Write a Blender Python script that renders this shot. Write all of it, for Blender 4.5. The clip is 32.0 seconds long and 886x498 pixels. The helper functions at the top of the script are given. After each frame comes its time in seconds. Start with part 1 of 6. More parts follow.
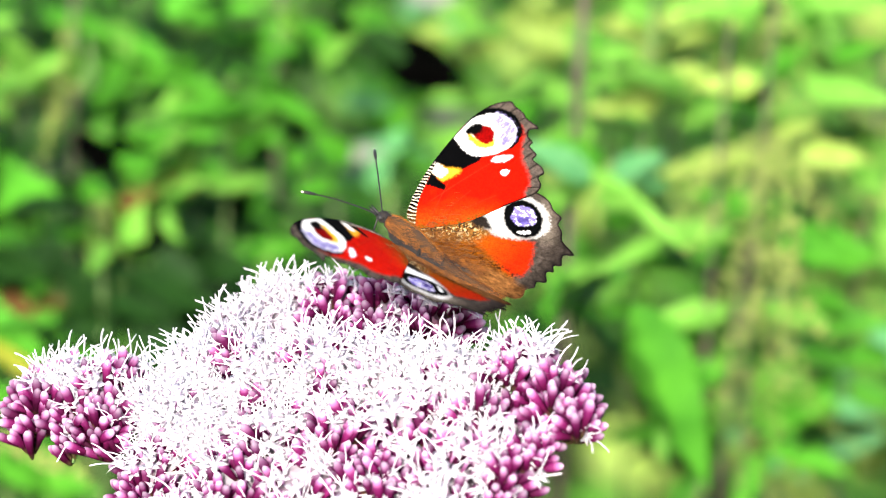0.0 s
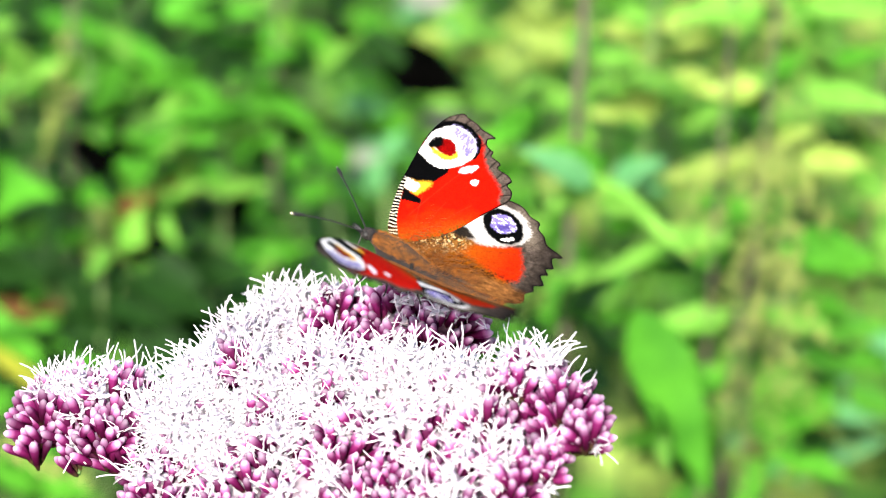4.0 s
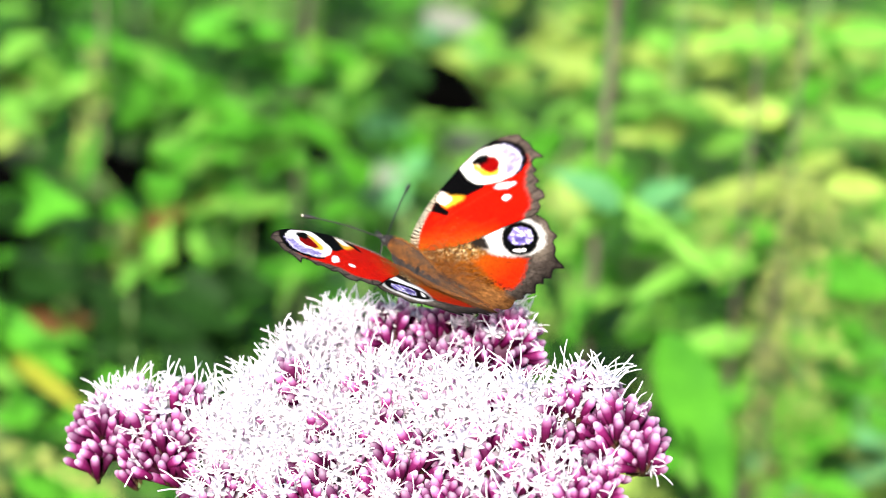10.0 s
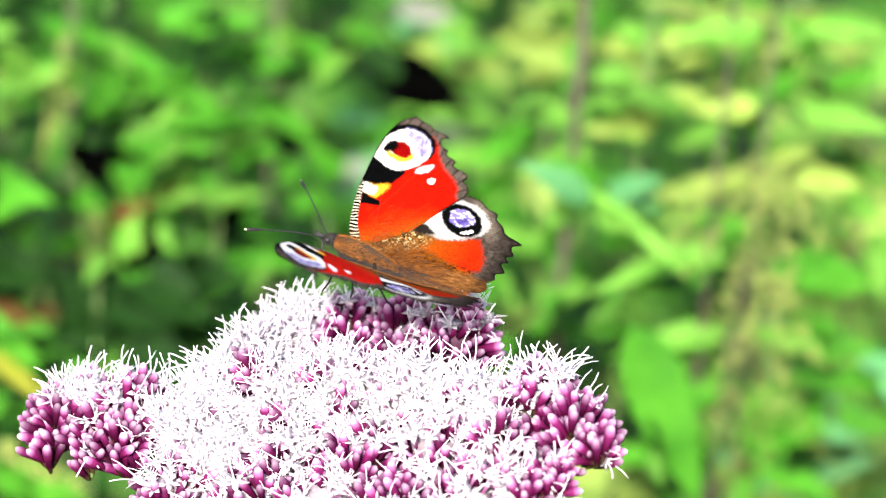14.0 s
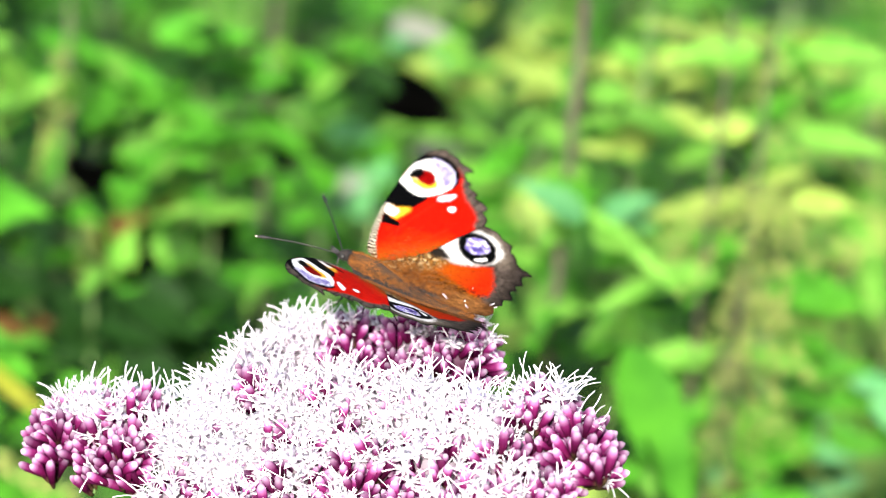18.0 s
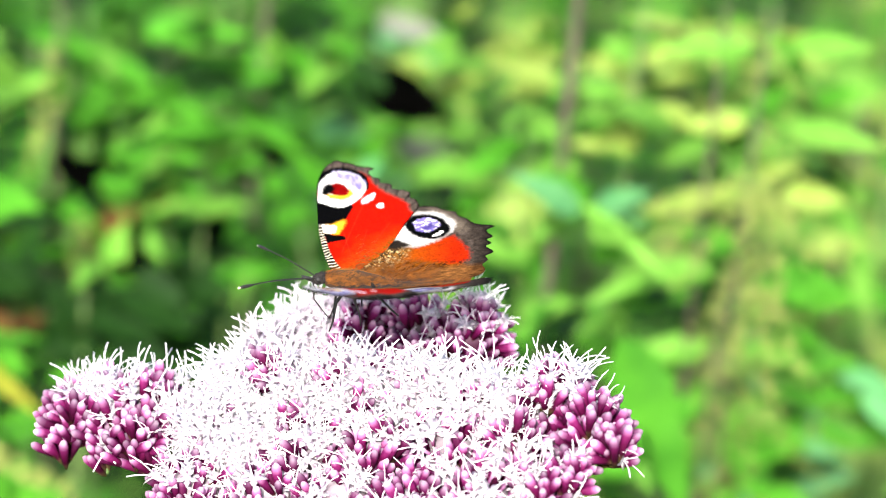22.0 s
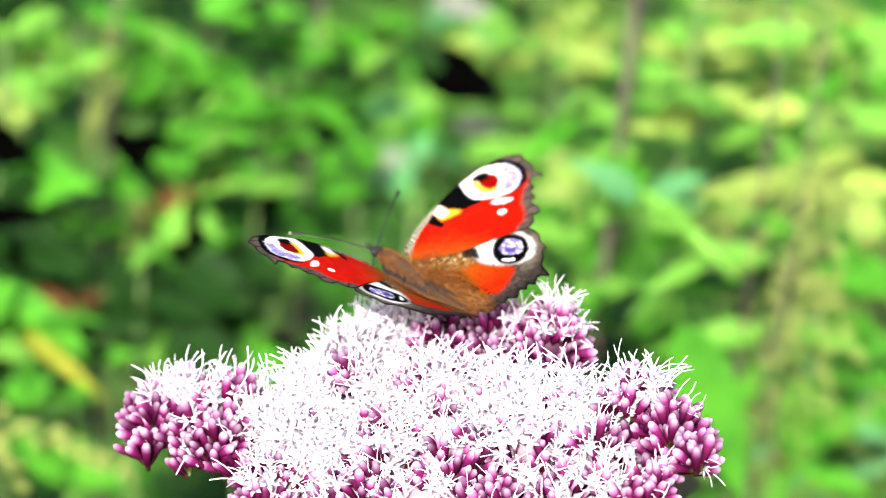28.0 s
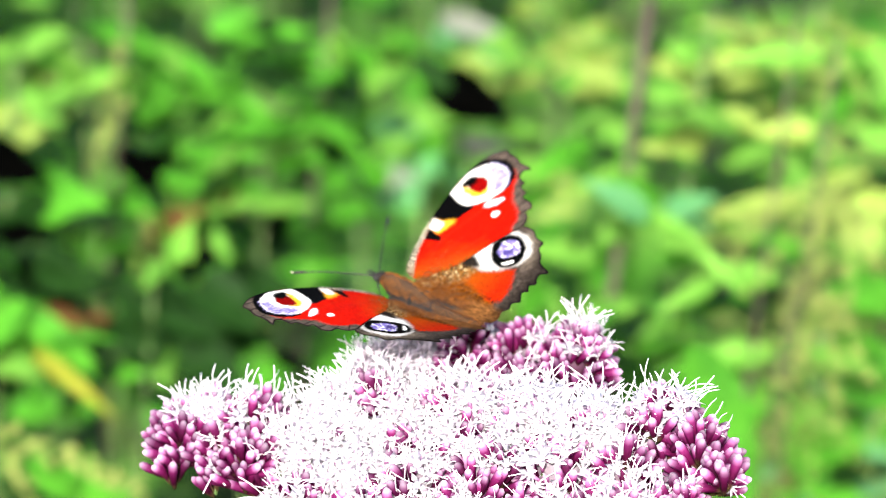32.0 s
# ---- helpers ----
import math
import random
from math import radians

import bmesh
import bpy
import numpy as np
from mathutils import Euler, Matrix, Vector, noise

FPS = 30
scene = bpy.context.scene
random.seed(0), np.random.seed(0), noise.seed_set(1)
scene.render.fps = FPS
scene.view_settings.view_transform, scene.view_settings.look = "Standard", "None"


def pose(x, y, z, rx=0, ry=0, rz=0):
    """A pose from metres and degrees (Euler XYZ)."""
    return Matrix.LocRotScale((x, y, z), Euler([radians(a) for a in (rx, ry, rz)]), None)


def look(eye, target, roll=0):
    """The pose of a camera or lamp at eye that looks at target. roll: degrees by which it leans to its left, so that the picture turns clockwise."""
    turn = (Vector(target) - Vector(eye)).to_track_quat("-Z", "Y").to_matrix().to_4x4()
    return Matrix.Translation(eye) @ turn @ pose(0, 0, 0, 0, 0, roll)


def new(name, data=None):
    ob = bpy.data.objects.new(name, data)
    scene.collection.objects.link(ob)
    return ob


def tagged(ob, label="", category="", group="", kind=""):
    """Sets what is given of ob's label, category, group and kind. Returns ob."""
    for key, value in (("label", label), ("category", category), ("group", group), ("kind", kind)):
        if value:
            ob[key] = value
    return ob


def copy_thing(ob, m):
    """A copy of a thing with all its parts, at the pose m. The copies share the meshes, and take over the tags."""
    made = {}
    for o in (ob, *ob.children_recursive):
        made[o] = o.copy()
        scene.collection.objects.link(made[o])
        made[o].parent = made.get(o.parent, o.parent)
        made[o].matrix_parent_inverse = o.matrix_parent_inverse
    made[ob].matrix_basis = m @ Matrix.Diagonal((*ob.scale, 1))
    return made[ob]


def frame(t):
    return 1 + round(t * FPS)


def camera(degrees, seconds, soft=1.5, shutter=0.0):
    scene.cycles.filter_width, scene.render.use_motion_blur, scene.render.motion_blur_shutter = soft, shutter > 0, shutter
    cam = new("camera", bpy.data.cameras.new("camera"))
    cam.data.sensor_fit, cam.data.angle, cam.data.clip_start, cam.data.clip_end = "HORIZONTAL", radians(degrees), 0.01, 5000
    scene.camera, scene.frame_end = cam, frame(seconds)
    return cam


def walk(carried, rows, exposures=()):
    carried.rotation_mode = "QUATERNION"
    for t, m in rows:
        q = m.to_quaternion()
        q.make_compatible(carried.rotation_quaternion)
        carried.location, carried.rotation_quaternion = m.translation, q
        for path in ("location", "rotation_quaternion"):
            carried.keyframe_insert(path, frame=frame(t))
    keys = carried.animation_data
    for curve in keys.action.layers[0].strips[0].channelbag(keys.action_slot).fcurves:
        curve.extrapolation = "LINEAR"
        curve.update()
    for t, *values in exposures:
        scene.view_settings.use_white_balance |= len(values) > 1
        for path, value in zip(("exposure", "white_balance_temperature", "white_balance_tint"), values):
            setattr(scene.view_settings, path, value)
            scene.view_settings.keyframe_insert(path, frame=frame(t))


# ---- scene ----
FOCUS, APERTURE_MM, EXPOSURE = 0.537, 11.2, 1.75
cam = camera(18.0, 32.0, soft=1.05)
cam.data.dof.use_dof = True
cam.data.dof.focus_distance = FOCUS
cam.data.dof.aperture_fstop = 113.6 / APERTURE_MM
# seconds, eye, target, lean
PATH = [
    (0, (0.01556, -0.47693, 1.21900), (0.0014, 1.3315, 0.3649), -0.59),
    (0.5, (0.01311, -0.47864, 1.21745), (0.0035, 1.3315, 0.3669), -0.38),
    (1, (0.01476, -0.47678, 1.22075), (0.0019, 1.3286, 0.3603), -0.26),
    (1.5, (0.01403, -0.47491, 1.22235), (0.0062, 1.3289, 0.3585), -0.23),
    (2, (0.01569, -0.47322, 1.22393), (0.0051, 1.3291, 0.3570), -0.33),
    (2.5, (0.01431, -0.47389, 1.22235), (0.0070, 1.3315, 0.3619), -0.48),
    (3, (0.01175, -0.47567, 1.22122), (0.0088, 1.3315, 0.3644), -0.44),
    (3.5, (0.01151, -0.47470, 1.22054), (0.0071, 1.3324, 0.3636), -0.45),
    (5.5, (0.01090, -0.47374, 1.22458), (0.0074, 1.3314, 0.3635), -0.44),
    (6, (0.00703, -0.47536, 1.22396), (0.0110, 1.3323, 0.3681), -0.26),
    (6.5, (0.00312, -0.47794, 1.22414), (0.0108, 1.3323, 0.3738), -0.19),
    (7, (0.00128, -0.47729, 1.22541), (0.0086, 1.3319, 0.3728), 0.04),
    (7.5, (0.00160, -0.47858, 1.22397), (0.0037, 1.3326, 0.3756), 0.01),
    (8, (0.00030, -0.48055, 1.22462), (0.0046, 1.3306, 0.3763), 0.10),
    (8.5, (-0.00252, -0.48066, 1.22494), (0.0054, 1.3304, 0.3764), 0.25),
    (9, (0.00000, -0.48067, 1.22414), (-0.0000, 1.3319, 0.3789), -0.00),
    (9.5, (0.00225, -0.48068, 1.22321), (-0.0003, 1.3329, 0.3801), 0.13),
    (10, (-0.00629, -0.48273, 1.22698), (0.0131, 1.3282, 0.3784), 0.67),
    (10.5, (-0.00447, -0.47967, 1.22515), (0.0097, 1.3325, 0.3790), 0.78),
    (11, (0.00199, -0.47695, 1.22319), (0.0045, 1.3362, 0.3791), 0.53),
    (11.5, (0.00058, -0.47732, 1.22206), (0.0100, 1.3363, 0.3790), 0.51),
    (12, (-0.00070, -0.47973, 1.22352), (0.0104, 1.3318, 0.3759), 0.78),
    (12.5, (0.00240, -0.47892, 1.22290), (0.0086, 1.3326, 0.3753), 0.74),
    (13, (0.00423, -0.47670, 1.22344), (0.0134, 1.3327, 0.3713), 0.74),
    (13.5, (0.00086, -0.47869, 1.22370), (0.0205, 1.3317, 0.3739), 0.87),
    (15.5, (0.00150, -0.47972, 1.22350), (0.0283, 1.3301, 0.3728), 1.46),
    (16, (-0.00136, -0.47988, 1.22416), (0.0334, 1.3294, 0.3724), 1.58),
    (16.5, (-0.00449, -0.48027, 1.22508), (0.0390, 1.3294, 0.3747), 1.73),
    (17, (-0.00399, -0.47840, 1.22653), (0.0374, 1.3303, 0.3740), 1.69),
    (17.5, (-0.00370, -0.47883, 1.22742), (0.0349, 1.3318, 0.3789), 1.81),
    (18, (-0.00424, -0.48086, 1.22644), (0.0358, 1.3325, 0.3837), 1.88),
    (18.5, (-0.00815, -0.48144, 1.22462), (0.0430, 1.3339, 0.3868), 2.18),
    (19, (-0.00725, -0.48075, 1.22504), (0.0406, 1.3342, 0.3863), 1.98),
    (19.5, (-0.00308, -0.48209, 1.22305), (0.0393, 1.3367, 0.3923), 1.98),
    (20, (-0.00739, -0.48258, 1.22353), (0.0527, 1.3362, 0.3938), 2.00),
    (20.5, (-0.00894, -0.48594, 1.22091), (0.0561, 1.3362, 0.3989), 2.22),
    (21, (-0.01277, -0.48617, 1.22230), (0.0619, 1.3334, 0.3954), 2.40),
    (21.5, (-0.01260, -0.48723, 1.21989), (0.0577, 1.3345, 0.3974), 2.32),
    (22, (-0.01564, -0.48589, 1.21955), (0.0570, 1.3335, 0.3922), 2.35),
    (22.5, (-0.02122, -0.48641, 1.21975), (0.0468, 1.3316, 0.3889), 2.38),
    (23, (-0.02695, -0.48865, 1.21952), (0.0383, 1.3294, 0.3887), 2.40),
    (23.5, (-0.02792, -0.48858, 1.22251), (0.0263, 1.3248, 0.3808), 2.18),
    (24, (-0.02817, -0.48849, 1.22371), (0.0194, 1.3229, 0.3772), 2.16),
    (24.5, (-0.02965, -0.48708, 1.22574), (0.0181, 1.3213, 0.3728), 2.23),
    (26.5, (-0.03334, -0.48935, 1.22147), (0.0241, 1.3226, 0.3768), 2.34),
    (27, (-0.03244, -0.48844, 1.22255), (0.0283, 1.3214, 0.3735), 2.42),
    (27.5, (-0.03115, -0.48539, 1.22777), (0.0315, 1.3186, 0.3665), 2.42),
    (28, (-0.03006, -0.48260, 1.23240), (0.0365, 1.3180, 0.3644), 2.65),
    (28.5, (-0.02706, -0.48262, 1.23111), (0.0393, 1.3240, 0.3756), 2.59),
    (29, (-0.02885, -0.48258, 1.22980), (0.0483, 1.3256, 0.3786), 2.72),
    (29.5, (-0.03334, -0.48616, 1.22953), (0.0525, 1.3244, 0.3843), 2.76),
    (30, (-0.03494, -0.48599, 1.22657), (0.0529, 1.3270, 0.3868), 2.84),
    (30.5, (-0.04038, -0.48811, 1.22605), (0.0565, 1.3255, 0.3885), 2.95),
    (31, (-0.03925, -0.48603, 1.22675), (0.0474, 1.3262, 0.3852), 2.91),
    (31.5, (-0.03895, -0.48459, 1.23053), (0.0434, 1.3236, 0.3798), 2.90),
    (32, (-0.03973, -0.48391, 1.23303), (0.0422, 1.3220, 0.3775), 3.00),
]
walk(cam, [(t, look(eye, target, roll)) for t, eye, target, roll in PATH], exposures=[(0, EXPOSURE), (32, EXPOSURE)])

# ---- light ----
SUN_HEIGHT, SUN_SIDE = 35.0, 190.0
world = bpy.data.worlds.new("sky")
scene.world = world
world.use_nodes = True
sky = world.node_tree.nodes.new("ShaderNodeTexSky")
sky.sky_type, sky.sun_disc = "NISHITA", False
sky.dust_density, sky.ozone_density = 3.0, 0.6
sky.sun_elevation, sky.sun_rotation = radians(SUN_HEIGHT), radians(SUN_SIDE)
world.node_tree.links.new(sky.outputs[0], world.node_tree.nodes["Background"].inputs[0])
world.node_tree.nodes["Background"].inputs[1].default_value = 0.15
sun = new("sun", bpy.data.lights.new("sun", "SUN"))
sun.data.energy, sun.data.angle, sun.data.color = 4.5, radians(0.6), (1.0, 0.96, 0.9)
to_sun = Vector((math.sin(radians(SUN_SIDE)) * math.cos(radians(SUN_HEIGHT)), math.cos(radians(SUN_SIDE)) * math.cos(radians(SUN_HEIGHT)), math.sin(radians(SUN_HEIGHT))))
sun.matrix_world = look(to_sun * 8, (0, 0, 0))


# ---- materials ----
class Nodes:
    """A short way to write a node material."""

    def __init__(self, name, rough=0.6, spec=0.4):
        self.mat = bpy.data.materials.new(name)
        self.mat.use_nodes = True
        self.tree = self.mat.node_tree
        self.bsdf = self.tree.nodes["Principled BSDF"]
        self.bsdf.inputs["Roughness"].default_value = rough
        self.bsdf.inputs["Specular IOR Level"].default_value = spec

    def add(self, kind, **values):
        node = self.tree.nodes.new(kind)
        for key, value in values.items():
            node.inputs[key].default_value = value
        return node

    def link(self, a, b):
        self.tree.links.new(a, b)

    def coords(self):
        return self.add("ShaderNodeTexCoord").outputs["Object"]

    def noise(self, scale, detail=3.0, at=None):
        node = self.add("ShaderNodeTexNoise", Scale=scale, Detail=detail)
        self.link(at or self.coords(), node.inputs["Vector"])
        return node.outputs["Fac"]

    def ramp(self, fac, *stops):
        node = self.add("ShaderNodeValToRGB")
        ramp = node.color_ramp
        while len(ramp.elements) < len(stops):
            ramp.elements.new(0.5)
        for element, (place, colour) in zip(ramp.elements, stops):
            element.position, element.color = place, (*colour, 1)
        self.link(fac, node.inputs["Fac"])
        return node.outputs["Color"]

    def mix(self, fac, a, b, mode="MIX"):
        node = self.tree.nodes.new("ShaderNodeMix")
        node.data_type, node.blend_type = "RGBA", mode
        for socket, value in ((node.inputs["Factor"], fac), (node.inputs["A"], a), (node.inputs["B"], b)):
            if isinstance(value, bpy.types.NodeSocket):
                self.link(value, socket)
            else:
                socket.default_value = value if isinstance(value, (int, float)) else (*value, 1)
        return node.outputs["Result"]

    def bump(self, height, strength, distance):
        node = self.add("ShaderNodeBump", Strength=strength, Distance=distance)
        self.link(height, node.inputs["Height"])
        self.link(node.outputs["Normal"], self.bsdf.inputs["Normal"])

    def done(self, colour, through_light=0.0):
        self.link(colour, self.bsdf.inputs["Base Color"])
        if through_light:
            out = self.tree.nodes["Material Output"]
            glow = self.add("ShaderNodeBsdfTranslucent")
            self.link(colour, glow.inputs["Color"])
            both = self.add("ShaderNodeMixShader", Fac=through_light)
            self.link(self.bsdf.outputs[0], both.inputs[1])
            self.link(glow.outputs[0], both.inputs[2])
            self.link(both.outputs[0], out.inputs["Surface"])
        return self.mat


def leaf_material(name, dark, light, vein, gloss=0.6, through_light=0.3, spec=0.07):
    n = Nodes(name, gloss, spec)
    fac = n.noise(60, 4)
    colour = n.ramp(fac, (0.3, dark), (0.7, light))
    own = n.add("ShaderNodeObjectInfo").outputs["Random"]
    hue = n.add("ShaderNodeHueSaturation")
    value = n.add("ShaderNodeMapRange")
    island = n.add("ShaderNodeNewGeometry").outputs["Random Per Island"]
    both = n.tree.nodes.new("ShaderNodeMath")
    both.operation = "PINGPONG"
    both.inputs[1].default_value = 1.0
    total = n.tree.nodes.new("ShaderNodeMath")
    n.link(own, total.inputs[0])
    n.link(island, total.inputs[1])
    n.link(total.outputs[0], both.inputs[0])
    n.link(both.outputs[0], value.inputs["Value"])
    value.inputs["To Min"].default_value, value.inputs["To Max"].default_value = 0.4, 0.95
    n.link(value.outputs["Result"], hue.inputs["Value"])
    n.link(colour, hue.inputs["Color"])
    spots = n.ramp(n.noise(18, 2), (0.55, (0, 0, 0)), (0.75, (1, 1, 1)))
    colour = n.mix(spots, hue.outputs["Color"], vein)
    n.bump(n.noise(420, 3), 0.35, 0.001)
    return n.done(colour, through_light)


def plain_material(name, dark, light, scale, rough=0.7, bump=0.0, through_light=0.0):
    n = Nodes(name, rough, 0.3)
    colour = n.ramp(n.noise(scale, 5), (0.3, dark), (0.7, light))
    if bump:
        n.bump(n.noise(scale * 3, 4), 0.6, bump)
    return n.done(colour, through_light)


LEAVES = {
    # dark copy of the green leaf; its colour also carries shade among the plants
    "dark": leaf_material("dark_shaded_leaf", (0.004, 0.018, 0.002), (0.012, 0.046, 0.006), (0.018, 0.05, 0.008)),
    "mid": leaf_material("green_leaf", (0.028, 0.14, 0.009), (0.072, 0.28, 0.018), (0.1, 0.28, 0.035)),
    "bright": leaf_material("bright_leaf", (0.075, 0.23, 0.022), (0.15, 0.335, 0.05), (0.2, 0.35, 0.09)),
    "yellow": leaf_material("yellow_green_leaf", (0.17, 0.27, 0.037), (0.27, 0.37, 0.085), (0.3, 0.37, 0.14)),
    "teal": leaf_material("grey_green_leaf", (0.055, 0.2, 0.065), (0.11, 0.29, 0.11), (0.15, 0.32, 0.15), 0.4, 0.2),
    "brown": leaf_material("withered_leaf", (0.08, 0.034, 0.011), (0.16, 0.075, 0.027), (0.2, 0.12, 0.05), 0.7),
    "gold": leaf_material("yellowing_leaf", (0.17, 0.21, 0.014), (0.27, 0.28, 0.03), (0.12, 0.24, 0.03)),
    # near-black leaves stand in for the deep shade in gaps between plants
    "black": leaf_material("gap_shade_leaf", (0.0003, 0.0004, 0.0003), (0.0009, 0.0009, 0.0008), (0.0015, 0.0013, 0.001), 1.0, 0.0, 0.0),
    "pale": leaf_material("pale_dry_leaf", (0.12, 0.135, 0.1), (0.2, 0.21, 0.17), (0.19, 0.16, 0.13), 0.8, 0.1),
}
STEM_GREEN = plain_material("green_stem", (0.04, 0.09, 0.02), (0.1, 0.15, 0.04), 120, 0.6)
STEM_BROWN = plain_material("brown_stem", (0.02, 0.017, 0.01), (0.06, 0.048, 0.032), 120, 0.8)
CATKIN = plain_material("seed_strand", (0.12, 0.17, 0.03), (0.24, 0.28, 0.07), 300, 0.8, 0.0, 0.25)
SOIL = plain_material("soil", (0.006, 0.006, 0.004), (0.03, 0.03, 0.018), 9, 0.95, 0.02)


def petal_material():
    """Pale tip, deep pink tube: along runs from 0 at the base to 1 at the tip, tone from buds (0) to open florets (1)."""
    n = Nodes("floret", 0.6, 0.15)
    along, tone = n.add("ShaderNodeAttribute"), n.add("ShaderNodeAttribute")
    along.attribute_name, tone.attribute_name = "along", "tone"
    bud = n.ramp(along.outputs["Fac"], (0.0, (0.11, 0.1, 0.03)), (0.16, (0.1, 0.05, 0.03)), (0.26, (0.06, 0.002, 0.022)), (0.5, (0.13, 0.004, 0.058)), (0.72, (0.23, 0.018, 0.13)), (0.86, (0.5, 0.2, 0.42)), (0.97, (0.8, 0.6, 0.77)))
    bloom = n.ramp(along.outputs["Fac"], (0.0, (0.11, 0.1, 0.03)), (0.1, (0.3, 0.06, 0.21)), (0.24, (0.64, 0.32, 0.57)), (0.38, (0.88, 0.78, 0.88)), (0.52, (0.95, 0.93, 0.96)))
    # every bud has a depth of colour of its own
    total = n.tree.nodes.new("ShaderNodeMath")
    n.link(n.add("ShaderNodeNewGeometry").outputs["Random Per Island"], total.inputs[0])
    n.link(n.add("ShaderNodeObjectInfo").outputs["Random"], total.inputs[1])
    turn = n.tree.nodes.new("ShaderNodeMath")
    turn.operation = "FRACT"
    n.link(total.outputs[0], turn.inputs[0])
    depth = n.add("ShaderNodeMapRange")
    n.link(turn.outputs[0], depth.inputs["Value"])
    depth.inputs["To Min"].default_value, depth.inputs["To Max"].default_value = 0.38, 1.15
    hue = n.add("ShaderNodeHueSaturation")
    n.link(depth.outputs["Result"], hue.inputs["Value"])
    n.link(bud, hue.inputs["Color"])
    colour = n.mix(tone.outputs["Fac"], hue.outputs["Color"], bloom)
    grain = n.ramp(n.noise(900, 3), (0.3, (0.9, 0.87, 0.89)), (0.7, (1, 1, 1)))
    return n.done(n.mix(1.0, colour, grain, "MULTIPLY"), 0.64)


FLORET = petal_material()


def wing_material():
    n = Nodes("wing_scales", 0.9, 0.015)
    paint = n.add("ShaderNodeAttribute")
    paint.attribute_name = "paint"
    fine = n.ramp(n.noise(2600, 2), (0.35, (0.58, 0.56, 0.54)), (0.62, (0.84, 0.84, 0.84)))
    wide = n.ramp(n.noise(500, 3), (0.35, (0.85, 0.85, 0.85)), (0.65, (1, 1, 1)))
    colour = n.mix(1.0, n.mix(1.0, paint.outputs["Color"], fine, "MULTIPLY"), wide, "MULTIPLY")
    n.bump(n.noise(1800, 2), 0.2, 0.0001)
    return n.done(colour, 0.08)


WING = wing_material()
FUR = plain_material("rusty_fur", (0.06, 0.02, 0.002), (0.21, 0.07, 0.006), 600, 0.95)
GOLD_HAIR = plain_material("golden_hair", (0.04, 0.012, 0.001), (0.15, 0.048, 0.003), 700, 0.95)
DUSKY = plain_material("dusky_skin", (0.018, 0.009, 0.004), (0.05, 0.022, 0.006), 300, 0.95)
BLACK = plain_material("black_chitin", (0.003, 0.003, 0.0025), (0.012, 0.01, 0.009), 1500, 0.6)
DARK_FUR = plain_material("black_fur", (0.005, 0.004, 0.004), (0.016, 0.012, 0.01), 600, 0.95)
CLUB = plain_material("pale_club", (0.45, 0.4, 0.3), (0.7, 0.65, 0.5), 900, 0.6)


# ---- mesh helpers ----
def mesh_of(name, verts, faces, material, smooth=True, **attributes):
    mesh = bpy.data.meshes.new(name)
    mesh.from_pydata([tuple(v) for v in verts], [], [tuple(f) for f in faces])
    for key, values in attributes.items():
        values = np.asarray(values, float)
        if values.ndim == 1:
            mesh.attributes.new(key, "FLOAT", "POINT").data.foreach_set("value", values)
        else:
            full = np.concatenate([values, np.ones((len(values), 1))], 1)
            mesh.attributes.new(key, "FLOAT_COLOR", "POINT").data.foreach_set("color", full.ravel())
    mesh.materials.append(material)
    if smooth:
        mesh.polygons.foreach_set("use_smooth", [True] * len(mesh.polygons))
    mesh.update()
    return mesh


def part_of(name, mesh, parent, m=None, label=""):
    ob = new(name, mesh)
    ob.parent = parent
    if m is not None:
        ob.matrix_basis = m
    return tagged(ob, label)


def tube(points, radii, sides=6):
    """Vertices and faces of a closed tube along points."""
    points = [Vector(p) for p in points]
    verts, faces = [], []
    across = None
    for i, p in enumerate(points):
        way = (points[min(i + 1, len(points) - 1)] - points[max(i - 1, 0)]).normalized()
        if across is None:
            across = way.orthogonal().normalized()
        across = (across - way * across.dot(way)).normalized()
        other = way.cross(across)
        for k in range(sides):
            a = 2 * math.pi * k / sides
            verts.append(p + (across * math.cos(a) + other * math.sin(a)) * radii[i])
    for i in range(len(points) - 1):
        for k in range(sides):
            a, b = i * sides + k, i * sides + (k + 1) % sides
            faces.append((a, b, b + sides, a + sides))
    faces.append(tuple(range(sides - 1, -1, -1)))
    faces.append(tuple(range((len(points) - 1) * sides, len(points) * sides)))
    return verts, faces


def joined(pieces):
    """One list of vertices and faces out of several."""
    verts, faces = [], []
    for v, f in pieces:
        base = len(verts)
        verts += list(v)
        faces += [tuple(i + base for i in face) for face in f]
    return verts, faces


def aimed(place, way, spin=0.0):
    """A pose at place whose z axis points along way."""
    turn = Vector(way).to_track_quat("Z", "Y").to_matrix().to_4x4()
    return Matrix.Translation(place) @ turn @ Matrix.Rotation(spin, 4, "Z")


# ---- ground ----
def build_ground():
    verts, faces = [], []
    steps = [-40, -8, -3, -1.5] + [-0.8 + 0.1 * k for k in range(34)] + [3.5, 5, 9, 40, 400]
    for y in steps:
        for x in steps:
            near = abs(x) < 3 and abs(y) < 3.2
            verts.append((x, y, 0.03 * noise.noise((x * 2.3, y * 2.3, 0)) + 0.012 * noise.noise((x * 9, y * 9, 3)) if near else 0.0))
    n = len(steps)
    for i in range(n - 1):
        for j in range(n - 1):
            faces.append((i * n + j, i * n + j + 1, (i + 1) * n + j + 1, (i + 1) * n + j))
    return tagged(new("ground", mesh_of("ground", verts, faces, SOIL)), "dark damp soil under the wild plants", "ground", kind="structure")


ground = build_ground()


